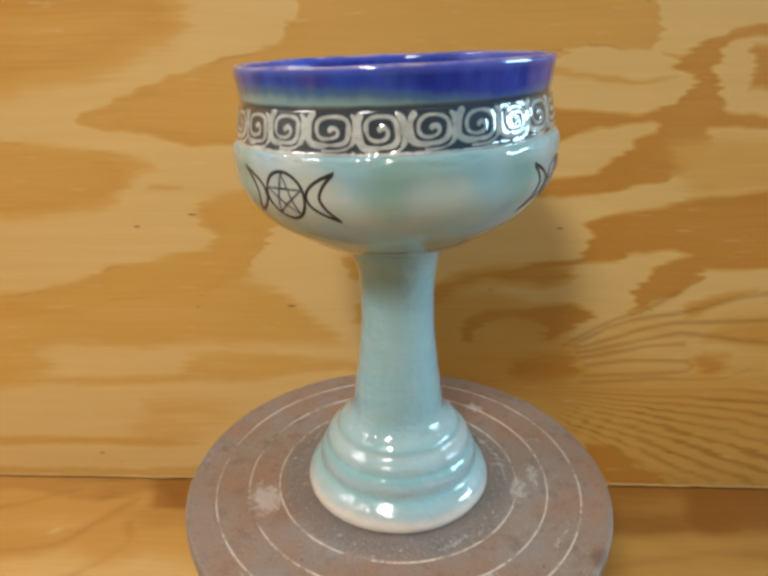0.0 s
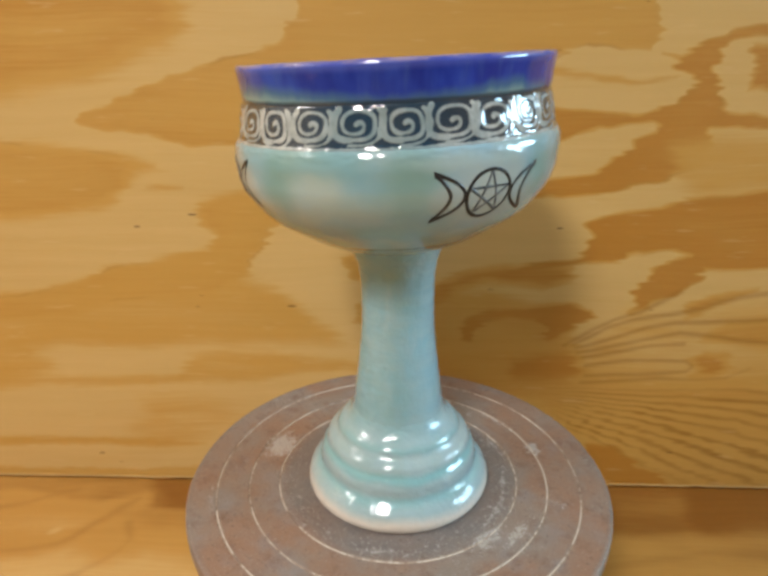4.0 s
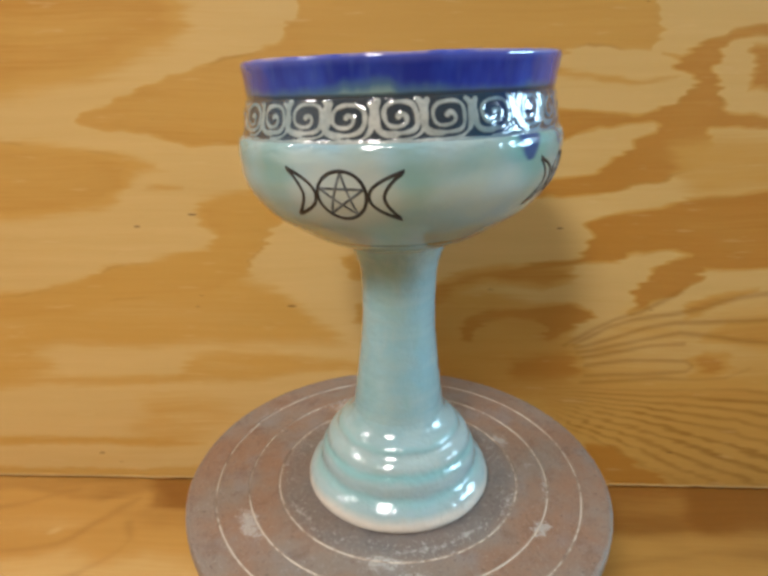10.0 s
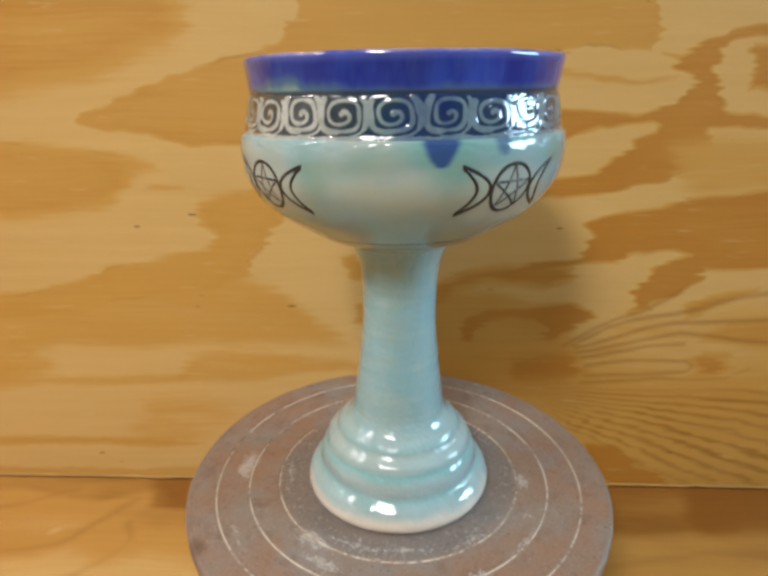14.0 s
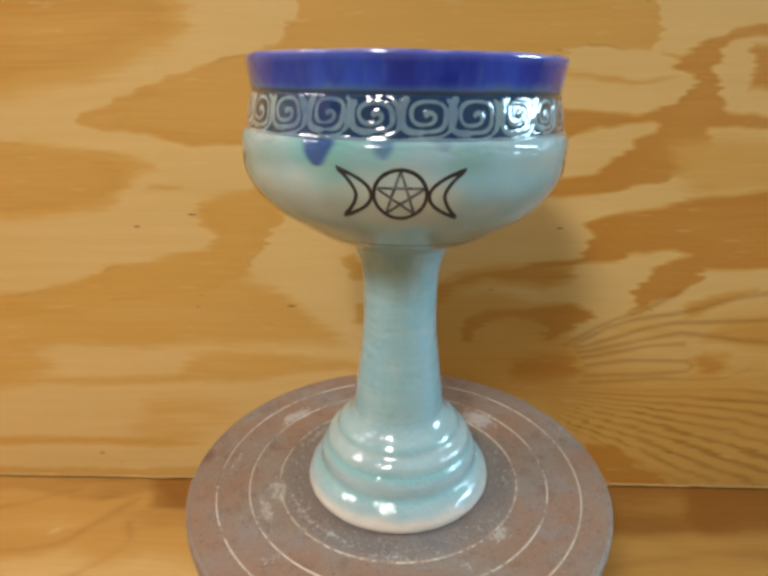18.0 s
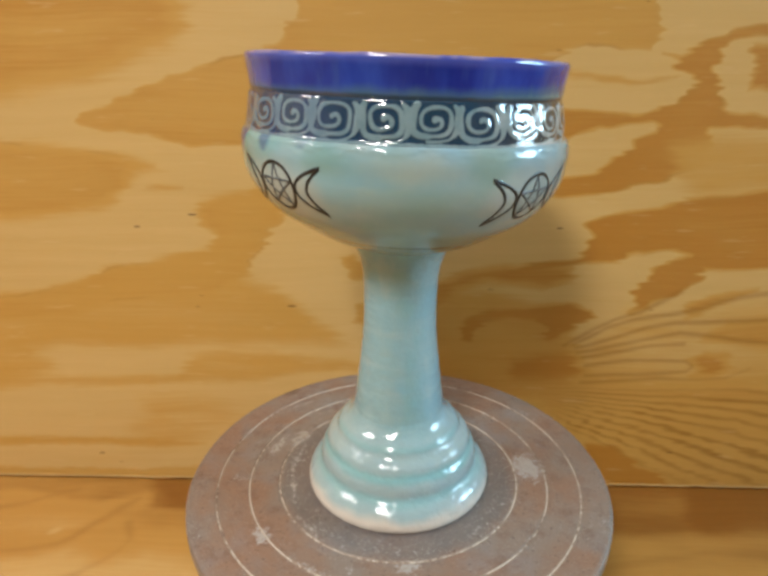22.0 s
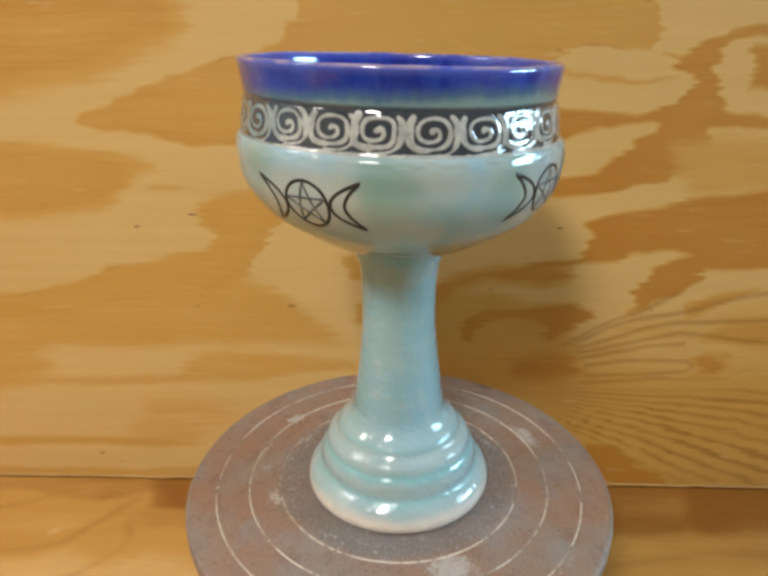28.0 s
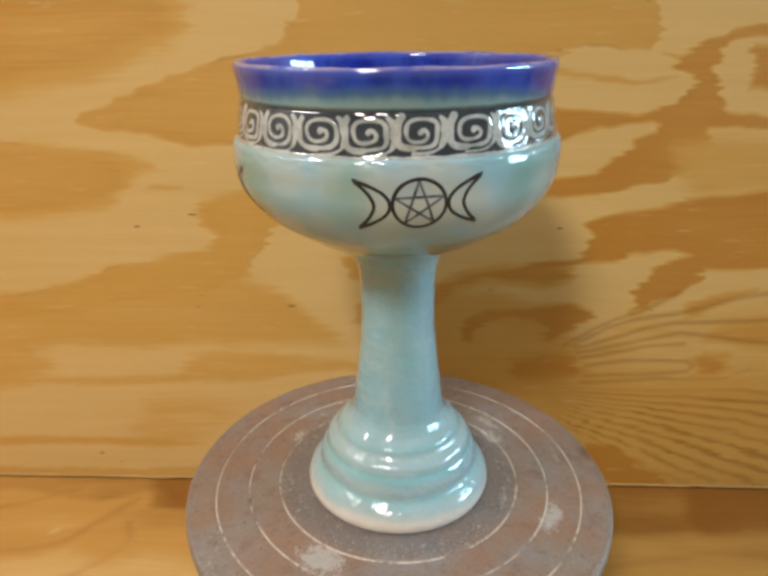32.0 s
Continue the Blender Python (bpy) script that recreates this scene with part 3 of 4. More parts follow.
veneer.patch(0.45, 4, 0, [(-337, 98), (-289, 97), (-249, 99), (-169, 101), (-160, 112), (-152, 118), (-124, 122), (-90, 121), (-56, 116), (-14, 112), (-14, 109), (-60, 105), (-107, 98), (-155, 94), (-214, 91), (-274, 91), (-340, 83)])   # level band
veneer.patch(0.28, 9, 0, [(-202, 79), (-180, 83), (-152, 81), (-133, 73), (-118, 64), (-140, 49), (-170, 37), (-198, 39), (-213, 48), (-199, 62)])   # low patch
veneer.patch(0.45, 2.5, 0, [(-352, 39), (-293, 42), (-243, 41), (-190, 41), (-153, 37), (-191, 34), (-265, 35), (-354, 30)])   # foot streak
veneer.patch(0.40, 2, 0, [(-359, 11), (-283, 10), (-215, 9), (-156, 15), (-158, -3), (-364, -7)])   # foot band
veneer.patch(0.62, 2, 0, [(-38, 200), (-30, 202), (-22, 196), (1, 194), (1, 181), (-22, 183), (-31, 188), (-34, 194)])   # stub beside the stem
veneer.patch(0.58, 2, 0, [(-30, 155), (-26, 163), (-14, 166), (-6, 148), (-25, 147)])   # small stub
veneer.patch(0.84, 1.3, 0.5, [(169, 338), (179, 335), (185, 328), (190, 324), (196, 319), (191, 315), (188, 309), (182, 305), (176, 301), (161, 298), (132, 300), (97, 303), (93, 278), (111, 279), (123, 285), (140, 290), (159, 293), (171, 294), (179, 291), (177, 287), (167, 282), (163, 278), (157, 272), (148, 267), (138, 261), (106, 256), (82, 250), (89, 244), (149, 246), (165, 252), (184, 256), (199, 261), (211, 267), (213, 278), (213, 290), (225, 291), (263, 290), (262, 297), (224, 301), (212, 307), (207, 324), (208, 336), (216, 344), (249, 350), (248, 357), (213, 351), (199, 345), (189, 339), (180, 336)])   # deep band round the pale tips
veneer.patch(0.5, 2.0, 0, [(95, 330), (126, 324), (146, 323), (158, 320), (181, 322), (161, 318), (139, 319), (111, 323), (95, 326)])   # vein in the pale tongue
veneer.patch(0.85, 2, 0.3, [(231, 340), (229, 334), (233, 324), (230, 319), (228, 314), (236, 315), (258, 313), (251, 341)])   # edge stub
veneer.patch(0.42, 7, 0, [(190, 278), (211, 283), (265, 283), (273, 250), (234, 248), (208, 245), (197, 255)])   # middle tone
veneer.patch(0.92, 1.8, 0.4, [(154, 233), (167, 234), (184, 235), (193, 238), (203, 243), (218, 245), (235, 246), (273, 251), (286, 196), (256, 193), (239, 192), (225, 192), (219, 186), (214, 179), (208, 171), (195, 166), (186, 160), (176, 156), (183, 165), (179, 173), (180, 181), (185, 188), (194, 193), (205, 198), (218, 202), (202, 205), (182, 203), (168, 201), (162, 196), (138, 196), (107, 191), (90, 185), (83, 187), (100, 194), (113, 198), (131, 199), (140, 205), (142, 212), (143, 217), (138, 223), (143, 228)])   # deep tongue
veneer.patch(0.66, 8, 0, [(23, 172), (73, 172), (124, 157), (141, 133), (148, 104), (140, 77), (78, 81), (24, 93)])   # brown ground beside the stem, the stem's soft shadow put into its tone
veneer.patch(0.82, 4, 0, [(23, 175), (47, 187), (65, 191), (89, 193), (114, 194), (128, 192), (131, 183), (115, 177), (90, 180), (65, 181), (48, 175), (23, 156)])   # band beside the stem
veneer.patch(0.92, 2.2, 0.2, [(53, 135), (53, 144), (60, 152), (74, 158), (95, 160), (113, 163), (127, 165), (139, 161), (150, 158), (145, 151), (139, 145), (130, 141), (124, 136), (116, 140), (119, 146), (110, 152), (92, 154), (71, 150), (62, 140), (59, 134)])   # arched band
veneer.patch(1.0, 6, 0, [(95, 116), (113, 121), (143, 120), (148, 110), (122, 104), (99, 106)])   # knot shade
veneer.patch(0.64, 8, 0, [(123, 90), (148, 106), (227, 102), (307, 106), (334, -5), (125, -9), (110, 67)])   # ringed ground
veneer.patch(0.34, 8, 0, [(178, 157), (218, 152), (252, 162), (291, 174), (309, 97), (228, 98), (152, 101), (146, 125)])   # middle tone among the rings
veneer.patch(0.85, 4, 0, [(230, 117), (238, 125), (252, 124), (256, 116), (248, 107), (234, 106), (235, 111)])   # loop
veneer.patch(0.75, 4, 0, [(235, 138), (247, 149), (275, 151), (296, 153), (301, 133), (272, 132)])   # side streak
veneer.patch(0.75, 3, 0, [(216, 154), (220, 164), (229, 170), (241, 173), (263, 177), (241, 165), (228, 159)])   # wedge over the rings
veneer.patch(1.0, 2.5, 0, [(155, 43), (175, 42), (192, 32), (206, 21), (221, 12), (232, -2), (165, -3)])   # low wedge
veneer.line([(131, 131), (151, 144), (168, 153), (185, 159), (198, 167), (211, 175)])
veneer.line([(138, 132), (162, 146), (182, 153), (207, 157), (227, 161), (240, 167), (253, 171), (284, 176)])
veneer.line([(140, 129), (170, 138), (191, 146), (211, 150), (236, 151), (261, 152), (289, 154)])
veneer.line([(142, 125), (175, 132), (199, 138), (216, 142), (235, 140), (257, 136), (294, 133)])
veneer.line([(146, 121), (175, 126), (196, 131), (220, 133)])
veneer.line([(149, 114), (180, 118), (206, 119), (224, 118), (230, 114), (226, 109), (189, 106), (150, 105)])
veneer.line([(147, 99), (175, 100), (204, 103), (234, 102), (256, 104), (273, 112)])
# growth rings that fan out over the lower part from a buried knot
gx, gz = veneer.u - 0.062, 0.0936 - veneer.v
fan = gz / np.maximum(gx * (1 + 0.9 * gx), 0.02)
rings = np.sin(190 * fan / (1 + np.maximum(fan, 0)) + 4 * lattice(veneer.u * 9, veneer.v * 16, 31))
rings = np.clip((rings + 0.1) / 1.1, 0, 1) * np.clip((gx - 0.055) / 0.03, 0, 1) * np.clip((fan + 0.03) / 0.06, 0, 1) * np.clip((0.45 - fan) / 0.05, 0, 1)
veneer.ring = np.maximum(veneer.ring, rings * (0.36 + 0.52 * veneer.wear))
veneer.slab("face_veneer", lambda u, v, d: (u, d, v), 0.003, M_PLY, back)
# core plies toned dark, standing for the shadow in the gap under the veneer
part("core", box_bm((2 * W2, 0.0145, HT), (0, 0.01035, HT / 2), 0.0005), plain("gap_shade_ply_core", (0.10, 0.055, 0.025), 0.9), back, "core plies, toned dark for the shadow gap below the veneer")

# the worn, splintered lower edge of the face veneer
edge_v, edge_f, steps = [], [], 420
for i in range(steps):
    x = -0.74 + 1.48 * i / (steps - 1)
    bite = 0.0011 + 0.0011 * noise.noise(Vector((x * 22, 3.1, 0))) + 0.0004 * noise.noise(Vector((x * 95, 7.7, 0)))
    bite = max(0.0002, bite) + 0.0016 * math.exp(-((x - 0.252) / 0.006) ** 2)
    top = 0.0038 + 0.0007 * noise.noise(Vector((x * 30, 9.4, 0)))
    proud_by = 0.0005 + 0.0003 * noise.noise(Vector((x * 40, 1.2, 0)))
    edge_v += [(x, 0.002, bite), (x, -proud_by * 0.6, bite + 0.0002), (x, -proud_by, (bite + top) / 2), (x, 0.0004, top)]
for i in range(steps - 1):
    for j in range(3):
        a = i * 4 + j
        edge_f.append((a, a + 4, a + 5, a + 1))
mesh_object("worn_edge", edge_v, edge_f, plain("raw_splinter", (0.52, 0.33, 0.12), 0.8, spread=0.2, scale=60.0), back, True, "pale splintered lower edge")

bench = new("workbench")
bench.location = (0, 0, TABLE_Z)
tagged(bench, "honey-coloured pine workbench top with brown grain", "workbench")
y0 = 0.40
top = Figure(close_lines(-0.95, -0.36, 0.36, 0.95, 0.0012), close_lines(-0.1528, 0.03, 0.145, 0.40, 0.0010), 0.50, 12, 0.5)
top.patch(0.2, 9, 0, [(-313, 58), (-268, 66), (-240, 74), (-211, 60), (-181, 65), (-143, 56), (-103, 36), (-101, -1), (-271, -3)])   # pale front
top.patch(0.36, 8, 0, [(-340, 97), (-293, 109), (-255, 104), (-233, 98), (-244, 82), (-271, 72), (-319, 67)])   # middle
top.patch(0.66, 4, 0, [(-376, 149), (-295, 157), (-175, 158), (-159, 107), (-182, 107), (-196, 114), (-207, 131), (-225, 125), (-242, 119), (-273, 124), (-288, 126), (-315, 133), (-363, 131)])   # shade along the board
top.patch(0.86, 7, 0, [(-206, 148), (-173, 152), (-160, 113), (-180, 113), (-189, 122), (-196, 132)])   # knot
top.patch(0.6, 6, 0, [(-220, 104), (-199, 110), (-158, 105), (-154, 92), (-190, 89)])   # ring shade
top.patch(0.84, 8, 0, [(161, 146), (366, 148), (325, 88), (243, 84), (215, 86), (189, 83), (143, 87)])   # brown heart
top.patch(1.0, 8, 0, [(248, 147), (366, 148), (336, 104), (258, 98), (234, 95), (227, 98), (230, 115)])   # heart core
top.patch(0.66, 9, 0, [(140, 78), (322, 83), (269, 4), (103, 2)])   # far front
top.line([(-309, 63), (-270, 69), (-251, 74), (-243, 80), (-234, 93), (-226, 101), (-219, 112), (-210, 122)], 3.2, 0.5)
top.line([(-338, 105), (-297, 117), (-282, 126), (-266, 131)], 3.2, 0.5)
top.line([(-232, 38), (-213, 55), (-203, 67), (-199, 79), (-207, 94)], 3.2, 0.5)
top.line([(176, 87), (200, 93), (218, 99), (232, 107)], 3.2, 0.5)
top.line([(-200, 142), (-195, 134), (-195, 126), (-193, 113)], 3.2, 0.5)
top.line([(147, 56), (189, 65), (226, 70), (276, 66)], 3.2, 0.5)
top.slab("board", lambda u, v, d: (u, v, -d), 0.035, M_BENCH, bench)
y0 -= 0.553
for d, mat in ((0.22, M_PINE), (0.24, M_PINE)):
    part("board", box_bm((1.9, d - 0.0004, 0.035), (0, y0 - d / 2, -0.0175), 0.0006), mat, bench)
    y0 -= d
for sx in (-0.88, 0.88):
    for sy in (-0.52, 0.33):
        part("leg", box_bm((0.07, 0.07, 0.74), (sx, sy, -0.035 - 0.37), 0.004), M_PINE, bench)

FLOOR_Z = TABLE_Z - 0.775
CEIL_Z = 1.36


def slab(name, size, at, mat, label):
    ob = part(name, box_bm(size, (0, 0, 0)), mat, None)
    ob.location = at
    return tagged(ob, label, name.split("_")[0], kind="structure")


HM = (FLOOR_Z + CEIL_Z) / 2
HH = CEIL_Z - FLOOR_Z
slab("floor", (3.2, 3.4, 0.1), (0, -1.0, FLOOR_Z - 0.05), M_FLOOR, "grey concrete workshop floor")
slab("ceiling", (3.2, 3.4, 0.1), (0, -1.0, CEIL_Z + 0.05), M_CEIL, "plain off-white workshop ceiling")
slab("wall_north", (3.2, 0.1, HH), (0, 0.47, HM), M_WALL, "plain beige workshop wall behind the plywood")
slab("wall_south", (3.2, 0.1, HH), (0, -2.45, HM), M_WALL, "plain beige workshop wall")
slab("wall_west", (0.1, 2.82, HH), (-1.45, -0.99, HM), M_WALL, "plain beige workshop wall")
# east wall with the window opening
WY0, WY1, WZ0, WZ1 = -0.35, 0.23, 0.26, 0.66
slab("wall_east", (0.1, 0.42 - WY1, HH), (1.45, (0.42 + WY1) / 2, HM), M_WALL, "plain beige workshop wall beside the window")
slab("wall_east", (0.1, WY0 + 2.40, HH), (1.45, (WY0 - 2.40) / 2, HM), M_WALL, "plain beige workshop wall beside the window")
slab("wall_east", (0.1, WY1 - WY0, WZ0 - FLOOR_Z), (1.45, (WY0 + WY1) / 2, (WZ0 + FLOOR_Z) / 2), M_WALL, "plain beige wall under the window")
slab("wall_east", (0.1, WY1 - WY0, CEIL_Z - WZ1), (1.45, (WY0 + WY1) / 2, (WZ1 + CEIL_Z) / 2), M_WALL, "plain beige wall over the window")
win = new("window_1")
win.location = (1.36, (WY0 + WY1) / 2, (WZ0 + WZ1) / 2)
tagged(win, "white wooden window with dividing bars and daylight behind", "window", kind="structure")
hz, hy = (WZ1 - WZ0), (WY1 - WY0)
for s in (-1, 1):
    part("window_frame", box_bm((0.05, 0.04, hz), (-0.04, s * (hy / 2 - 0.02), 0), 0.003), M_WHITE, win)
    part("window_frame", box_bm((0.05, hy - 0.08, 0.04), (-0.04, 0, s * (hz / 2 - 0.02)), 0.003), M_WHITE, win)
for y in (-0.10, 0.10):
    part("window_bar", box_bm((0.03, 0.030, hz - 0.08), (-0.045, y, 0), 0.003), M_WHITE, win)
part("window_bar", box_bm((0.028, hy - 0.08, 0.03), (-0.047, 0, 0.04), 0.003), M_WHITE, win)

for at, k, w in zip(TUBES, REACH, WIDE):
    fix = new("ceiling_light")
    drop = at[2] + 0.08
    fix.location = (at[0], at[1], drop)
    tagged(fix, "white enamel strip light hung on two rods", "ceiling light", "strip lights")
    part("housing", box_bm((w + 0.03, 0.68 * k, 0.05), (0, 0, -0.0251), 0.004), M_WHITE, fix)
    for s in (-1, 1):
        part("end_cap", box_bm((w + 0.01, 0.02, 0.03), (0, s * 0.325 * k, -0.066), 0.003), M_WHITE, fix)
        part("hanging_rod", box_bm((0.012, 0.012, CEIL_Z - drop), (0, s * 0.25 * k, (CEIL_Z - drop) / 2), 0.001), M_WHITE, fix)

# ---------------------------------------------------------------- banding wheel
M_WHEEL, M_CLAY = wheel_metal(), clay_line()
wheel = new("banding_wheel")
wheel.location = (0, 0, TABLE_Z)
tagged(wheel, "round grey-brown metal banding wheel with clay-stained rings", "banding wheel")
ZB = -TABLE_Z
v, f = lathe(smooth_curve([(0.0, 0.0), (0.060, 0.0), (0.0615, 0.003), (0.060, 0.010), (0.040, 0.016), (0.022, 0.022), (0.0175, 0.030), (0.0165, 0.085), (0.020, 0.1), (0.024, 0.112)], 3), 64)
mesh_object("pedestal", v, f, M_DARK, wheel, label="dark iron pedestal of the wheel")
head = new("wheel_head")
head.parent = wheel
head.location = (0, 0, ZB)
tagged(head, "turning metal disc with engraved rings")
GROOVES = (0.0632, 0.0788, 0.0954)
prof = [(0.0, 0.0), (0.030, 0.0)]
for g in GROOVES:
    prof += [(g - 0.0007, 0.0), (g - 0.0004, -0.0004), (g + 0.0004, -0.0004), (g + 0.0007, 0.0)]
prof += [(0.1085, 0.0), (0.1097, -0.0004), (0.1104, -0.0014), (0.1106, -0.0030), (0.1104, -0.0075), (0.1090, -0.0090), (0.040, -0.0120), (0.0, -0.0125)]
v, f = lathe(prof, 180)
disc = mesh_object("disc", v, [tuple(reversed(q)) for q in f], M_WHEEL, head, smooth=False)
for g in GROOVES:
    v, f = lathe([(g - 0.0004, -0.0003), (g - 0.0002, 0.00002), (g + 0.0002, 0.00002), (g + 0.0004, -0.0003)], 180)
    mesh_object("groove_line", v, [tuple(reversed(q)) for q in f], M_CLAY, head, label="thin pale clay-filled groove")

# ---------------------------------------------------------------- chalice
chalice = new("chalice")
tagged(chalice, "hand-thrown aqua glazed ceramic chalice with cobalt rim", "chalice")
LEAN = radians(178)


def lean(v):
    """The stem bends a little and the bowl sits tilted on it."""
    z = v.z
    s = min(1, max(0, (z - 0.10) / 0.03))
    s = s * s * (3 - 2 * s)
    k = 0.0023 * (max(z, 0) / 0.19) ** 2
    return Vector((v.x + k * math.cos(LEAN), v.y + k * math.sin(LEAN), z - TILT * s * (v.x * math.cos(LOW) + v.y * math.sin(LOW))))


def thrown(amount, seed):
    """Slight unevenness of a hand-thrown wall."""
    def move(v):
        q = Vector((v.x * 14, v.y * 14, v.z * 30 + seed))
        r = 1 + amount * noise.noise(q)
        if v.z > 0.1955:
            a = math.atan2(v.y, v.x)
            sway = 0.0006 * noise.noise(Vector((math.cos(a) * 2.2, math.sin(a) * 2.2, 4.0))) + 0.0002 * noise.noise(Vector((math.cos(a) * 7, math.sin(a) * 7, 6.0)))
            v = Vector((v.x, v.y, v.z + sway * min(1, (v.z - 0.1955) / 0.001)))
        if 0.176 < v.z < 0.182:
            a = math.atan2(v.y, v.x)
            turned = Vector((math.cos(a) * 12, math.sin(a) * 12, v.z * 500))
            r += (0.005 * noise.noise(turned) + 0.004 * noise.noise(turned * 2.7)) * min(1, (v.z - 0.176) / 0.002) * min(1, (0.182 - v.z) / 0.0012)
        return lean(Vector((v.x * r, v.y * r, v.z)))
    return move


NA = 192
FOOT = [(0.0455, 0.0), (0.0470, 0.0010), (0.0476, 0.0034), (0.0469, 0.0066), (0.0452, 0.0096), (0.0430, 0.0118), (0.0412, 0.0134), (0.0404, 0.0152),
        (0.0402, 0.0178), (0.0397, 0.0205), (0.0386, 0.0228), (0.0374, 0.0244), (0.0368, 0.0262), (0.0359, 0.0284), (0.0342, 0.0300), (0.0325, 0.0312),
        (0.0315, 0.0326), (0.0308, 0.0345), (0.0292, 0.0364), (0.0266, 0.0384), (0.0243, 0.0412), (0.0230, 0.0440)]
STEM = [(0.0230, 0.0440), (0.0224, 0.0475), (0.0216, 0.0545), (0.0203, 0.065), (0.0188, 0.078), (0.0178, 0.090), (0.0176, 0.103),
        (0.0180, 0.114), (0.0190, 0.1205), (0.0207, 0.1255), (0.0228, 0.1296)]
BOWL = [(0.0228, 0.1296), (0.0262, 0.1312), (0.0300, 0.1327), (0.0372, 0.1356), (0.0484, 0.1423), (0.0580, 0.1490), (0.0650, 0.1578), (0.0680, 0.1645),
        (0.0688, 0.1705), (0.0692, 0.1745), (0.0689, 0.1778), (0.0682, 0.1800), (0.0669, 0.1812)]
BAND = [(0.0669, 0.1812), (0.0664, 0.1818), (0.0659, 0.1850), (0.0652, 0.1900), (0.0642, 0.1950), (0.0642, 0.1958)]
RIM = [(0.0642, 0.1958), (0.0645, 0.1975), (0.0648, 0.2005), (0.0653, 0.2040), (0.0658, 0.2068), (0.0659, 0.2080), (0.0655, 0.2090), (0.0647, 0.2094), (0.0637, 0.2090), (0.0629, 0.2078),
       (0.0622, 0.2040), (0.0616, 0.2000)]
INSIDE = [(0.0616, 0.2000), (0.0617, 0.190), (0.0630, 0.180), (0.0632, 0.172), (0.0612, 0.163), (0.0560, 0.155), (0.046, 0.1475), (0.032, 0.142), (0.016, 0.140), (0.0005, 0.1395)]
M_STEM, M_BOWL, M_RIM = glaze_stem(), glaze_bowl(), glaze_rim()
M_GROUND, M_RIDGE = glaze_ground(), glaze_ridge()
k = Mat("underglaze_line", rough=0.3, spec=0.25)
k.colour(k.mix(k.noise(k.co, 300.0), (0.010, 0.009, 0.009), (0.034, 0.032, 0.031)))
M_LINE = k.m
k = Mat("pale_star_line", rough=0.3, spec=0.25)
k.colour(k.mix(k.ramp01(k.noise(k.co, 260.0), 0.35, 0.65), (0.02, 0.026, 0.034), (0.12, 0.14, 0.155)))
M_STAR = k.m
for name, prof, mat, steps, amt, lab in (
        ("foot", FOOT, M_STEM, 3, 0.004, "stepped flaring foot with pooled aqua glaze"),
        ("stem", STEM, M_STEM, 4, 0.008, "tapering aqua glazed stem"),
        ("bowl", BOWL, M_BOWL, 4, 0.0012, "rounded mottled aqua bowl"),
        ("spiral_band", BAND, M_GROUND, 2, 0.0, "dark inked band round the bowl"),
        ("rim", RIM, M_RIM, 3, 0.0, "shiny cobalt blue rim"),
        ("inside", INSIDE, glaze_inside(), 3, 0.0, "cobalt blue glazed inside")):
    v, f = lathe(smooth_curve(prof, steps), NA * 2 if name == "bowl" else NA, thrown(amt, len(name)))
    ob = mesh_object(name, v, f, mat, chalice, label=lab)
    if name == "spiral_band":
        band = ob
v, f = lathe([(0.0455, 0.0), (0.040, 0.0), (0.037, 0.004), (0.0005, 0.006)], 96, lean)
mesh_object("base", v, [tuple(reversed(q)) for q in f], plain("bare_clay", (0.55, 0.46, 0.36), 0.8), chalice, label="unglazed clay underside")


def table_lookup(profile):
    zs = [p[1] for p in profile]
    rs = [p[0] for p in profile]
    return lambda z: float(np.interp(z, zs, rs))


bowl_r = table_lookup(smooth_curve(BOWL[4:], 4))
band_r = table_lookup(smooth_curve(BAND, 2))


def stroke(path, width, high, radius, phi0, zc, sink=0.0003, closed=False):
    """A rounded ridge that follows path (metres along the wall, metres of height) on a turned surface."""
    verts, faces = [], []
    n = len(path)
    for i in range(n):
        a = Vector(path[(i - 1) % n] if closed or i else path[0])
        b = Vector(path[(i + 1) % n] if closed or i < n - 1 else path[-1])
        d = (b - a).normalized()
        nrm = Vector((-d.y, d.x))
        w = width[i] if isinstance(width, list) else width
        for s, h in ((-1, -sink), (-0.72, 0.62 * high), (0, high), (0.72, 0.62 * high), (1, -sink)):
            p = Vector(path[i]) + nrm * (s * w / 2)
            z = zc + p.y
            r = radius(z) + h
            phi = radians(phi0) + p.x / 0.066
            verts.append(lean(Vector((r * math.cos(phi), r * math.sin(phi), z))))
    for i in range(n if closed else n - 1):
        for j in range(4):
            a, b = i * 5 + j, ((i + 1) % n) * 5 + j
            faces.append((a, a + 1, b + 1, b))
    if not closed:
        faces.append((0, 4, 3, 2, 1)[::-1])
        m = (n - 1) * 5
        faces.append((m, m + 1, m + 2, m + 3, m + 4)[::-1])
    return verts, faces


def join(pieces):
    verts, faces = [], []
    for v, f in pieces:
        k0 = len(verts)
        verts += v
        faces += [tuple(q + k0 for q in p) for p in f]
    return verts, faces


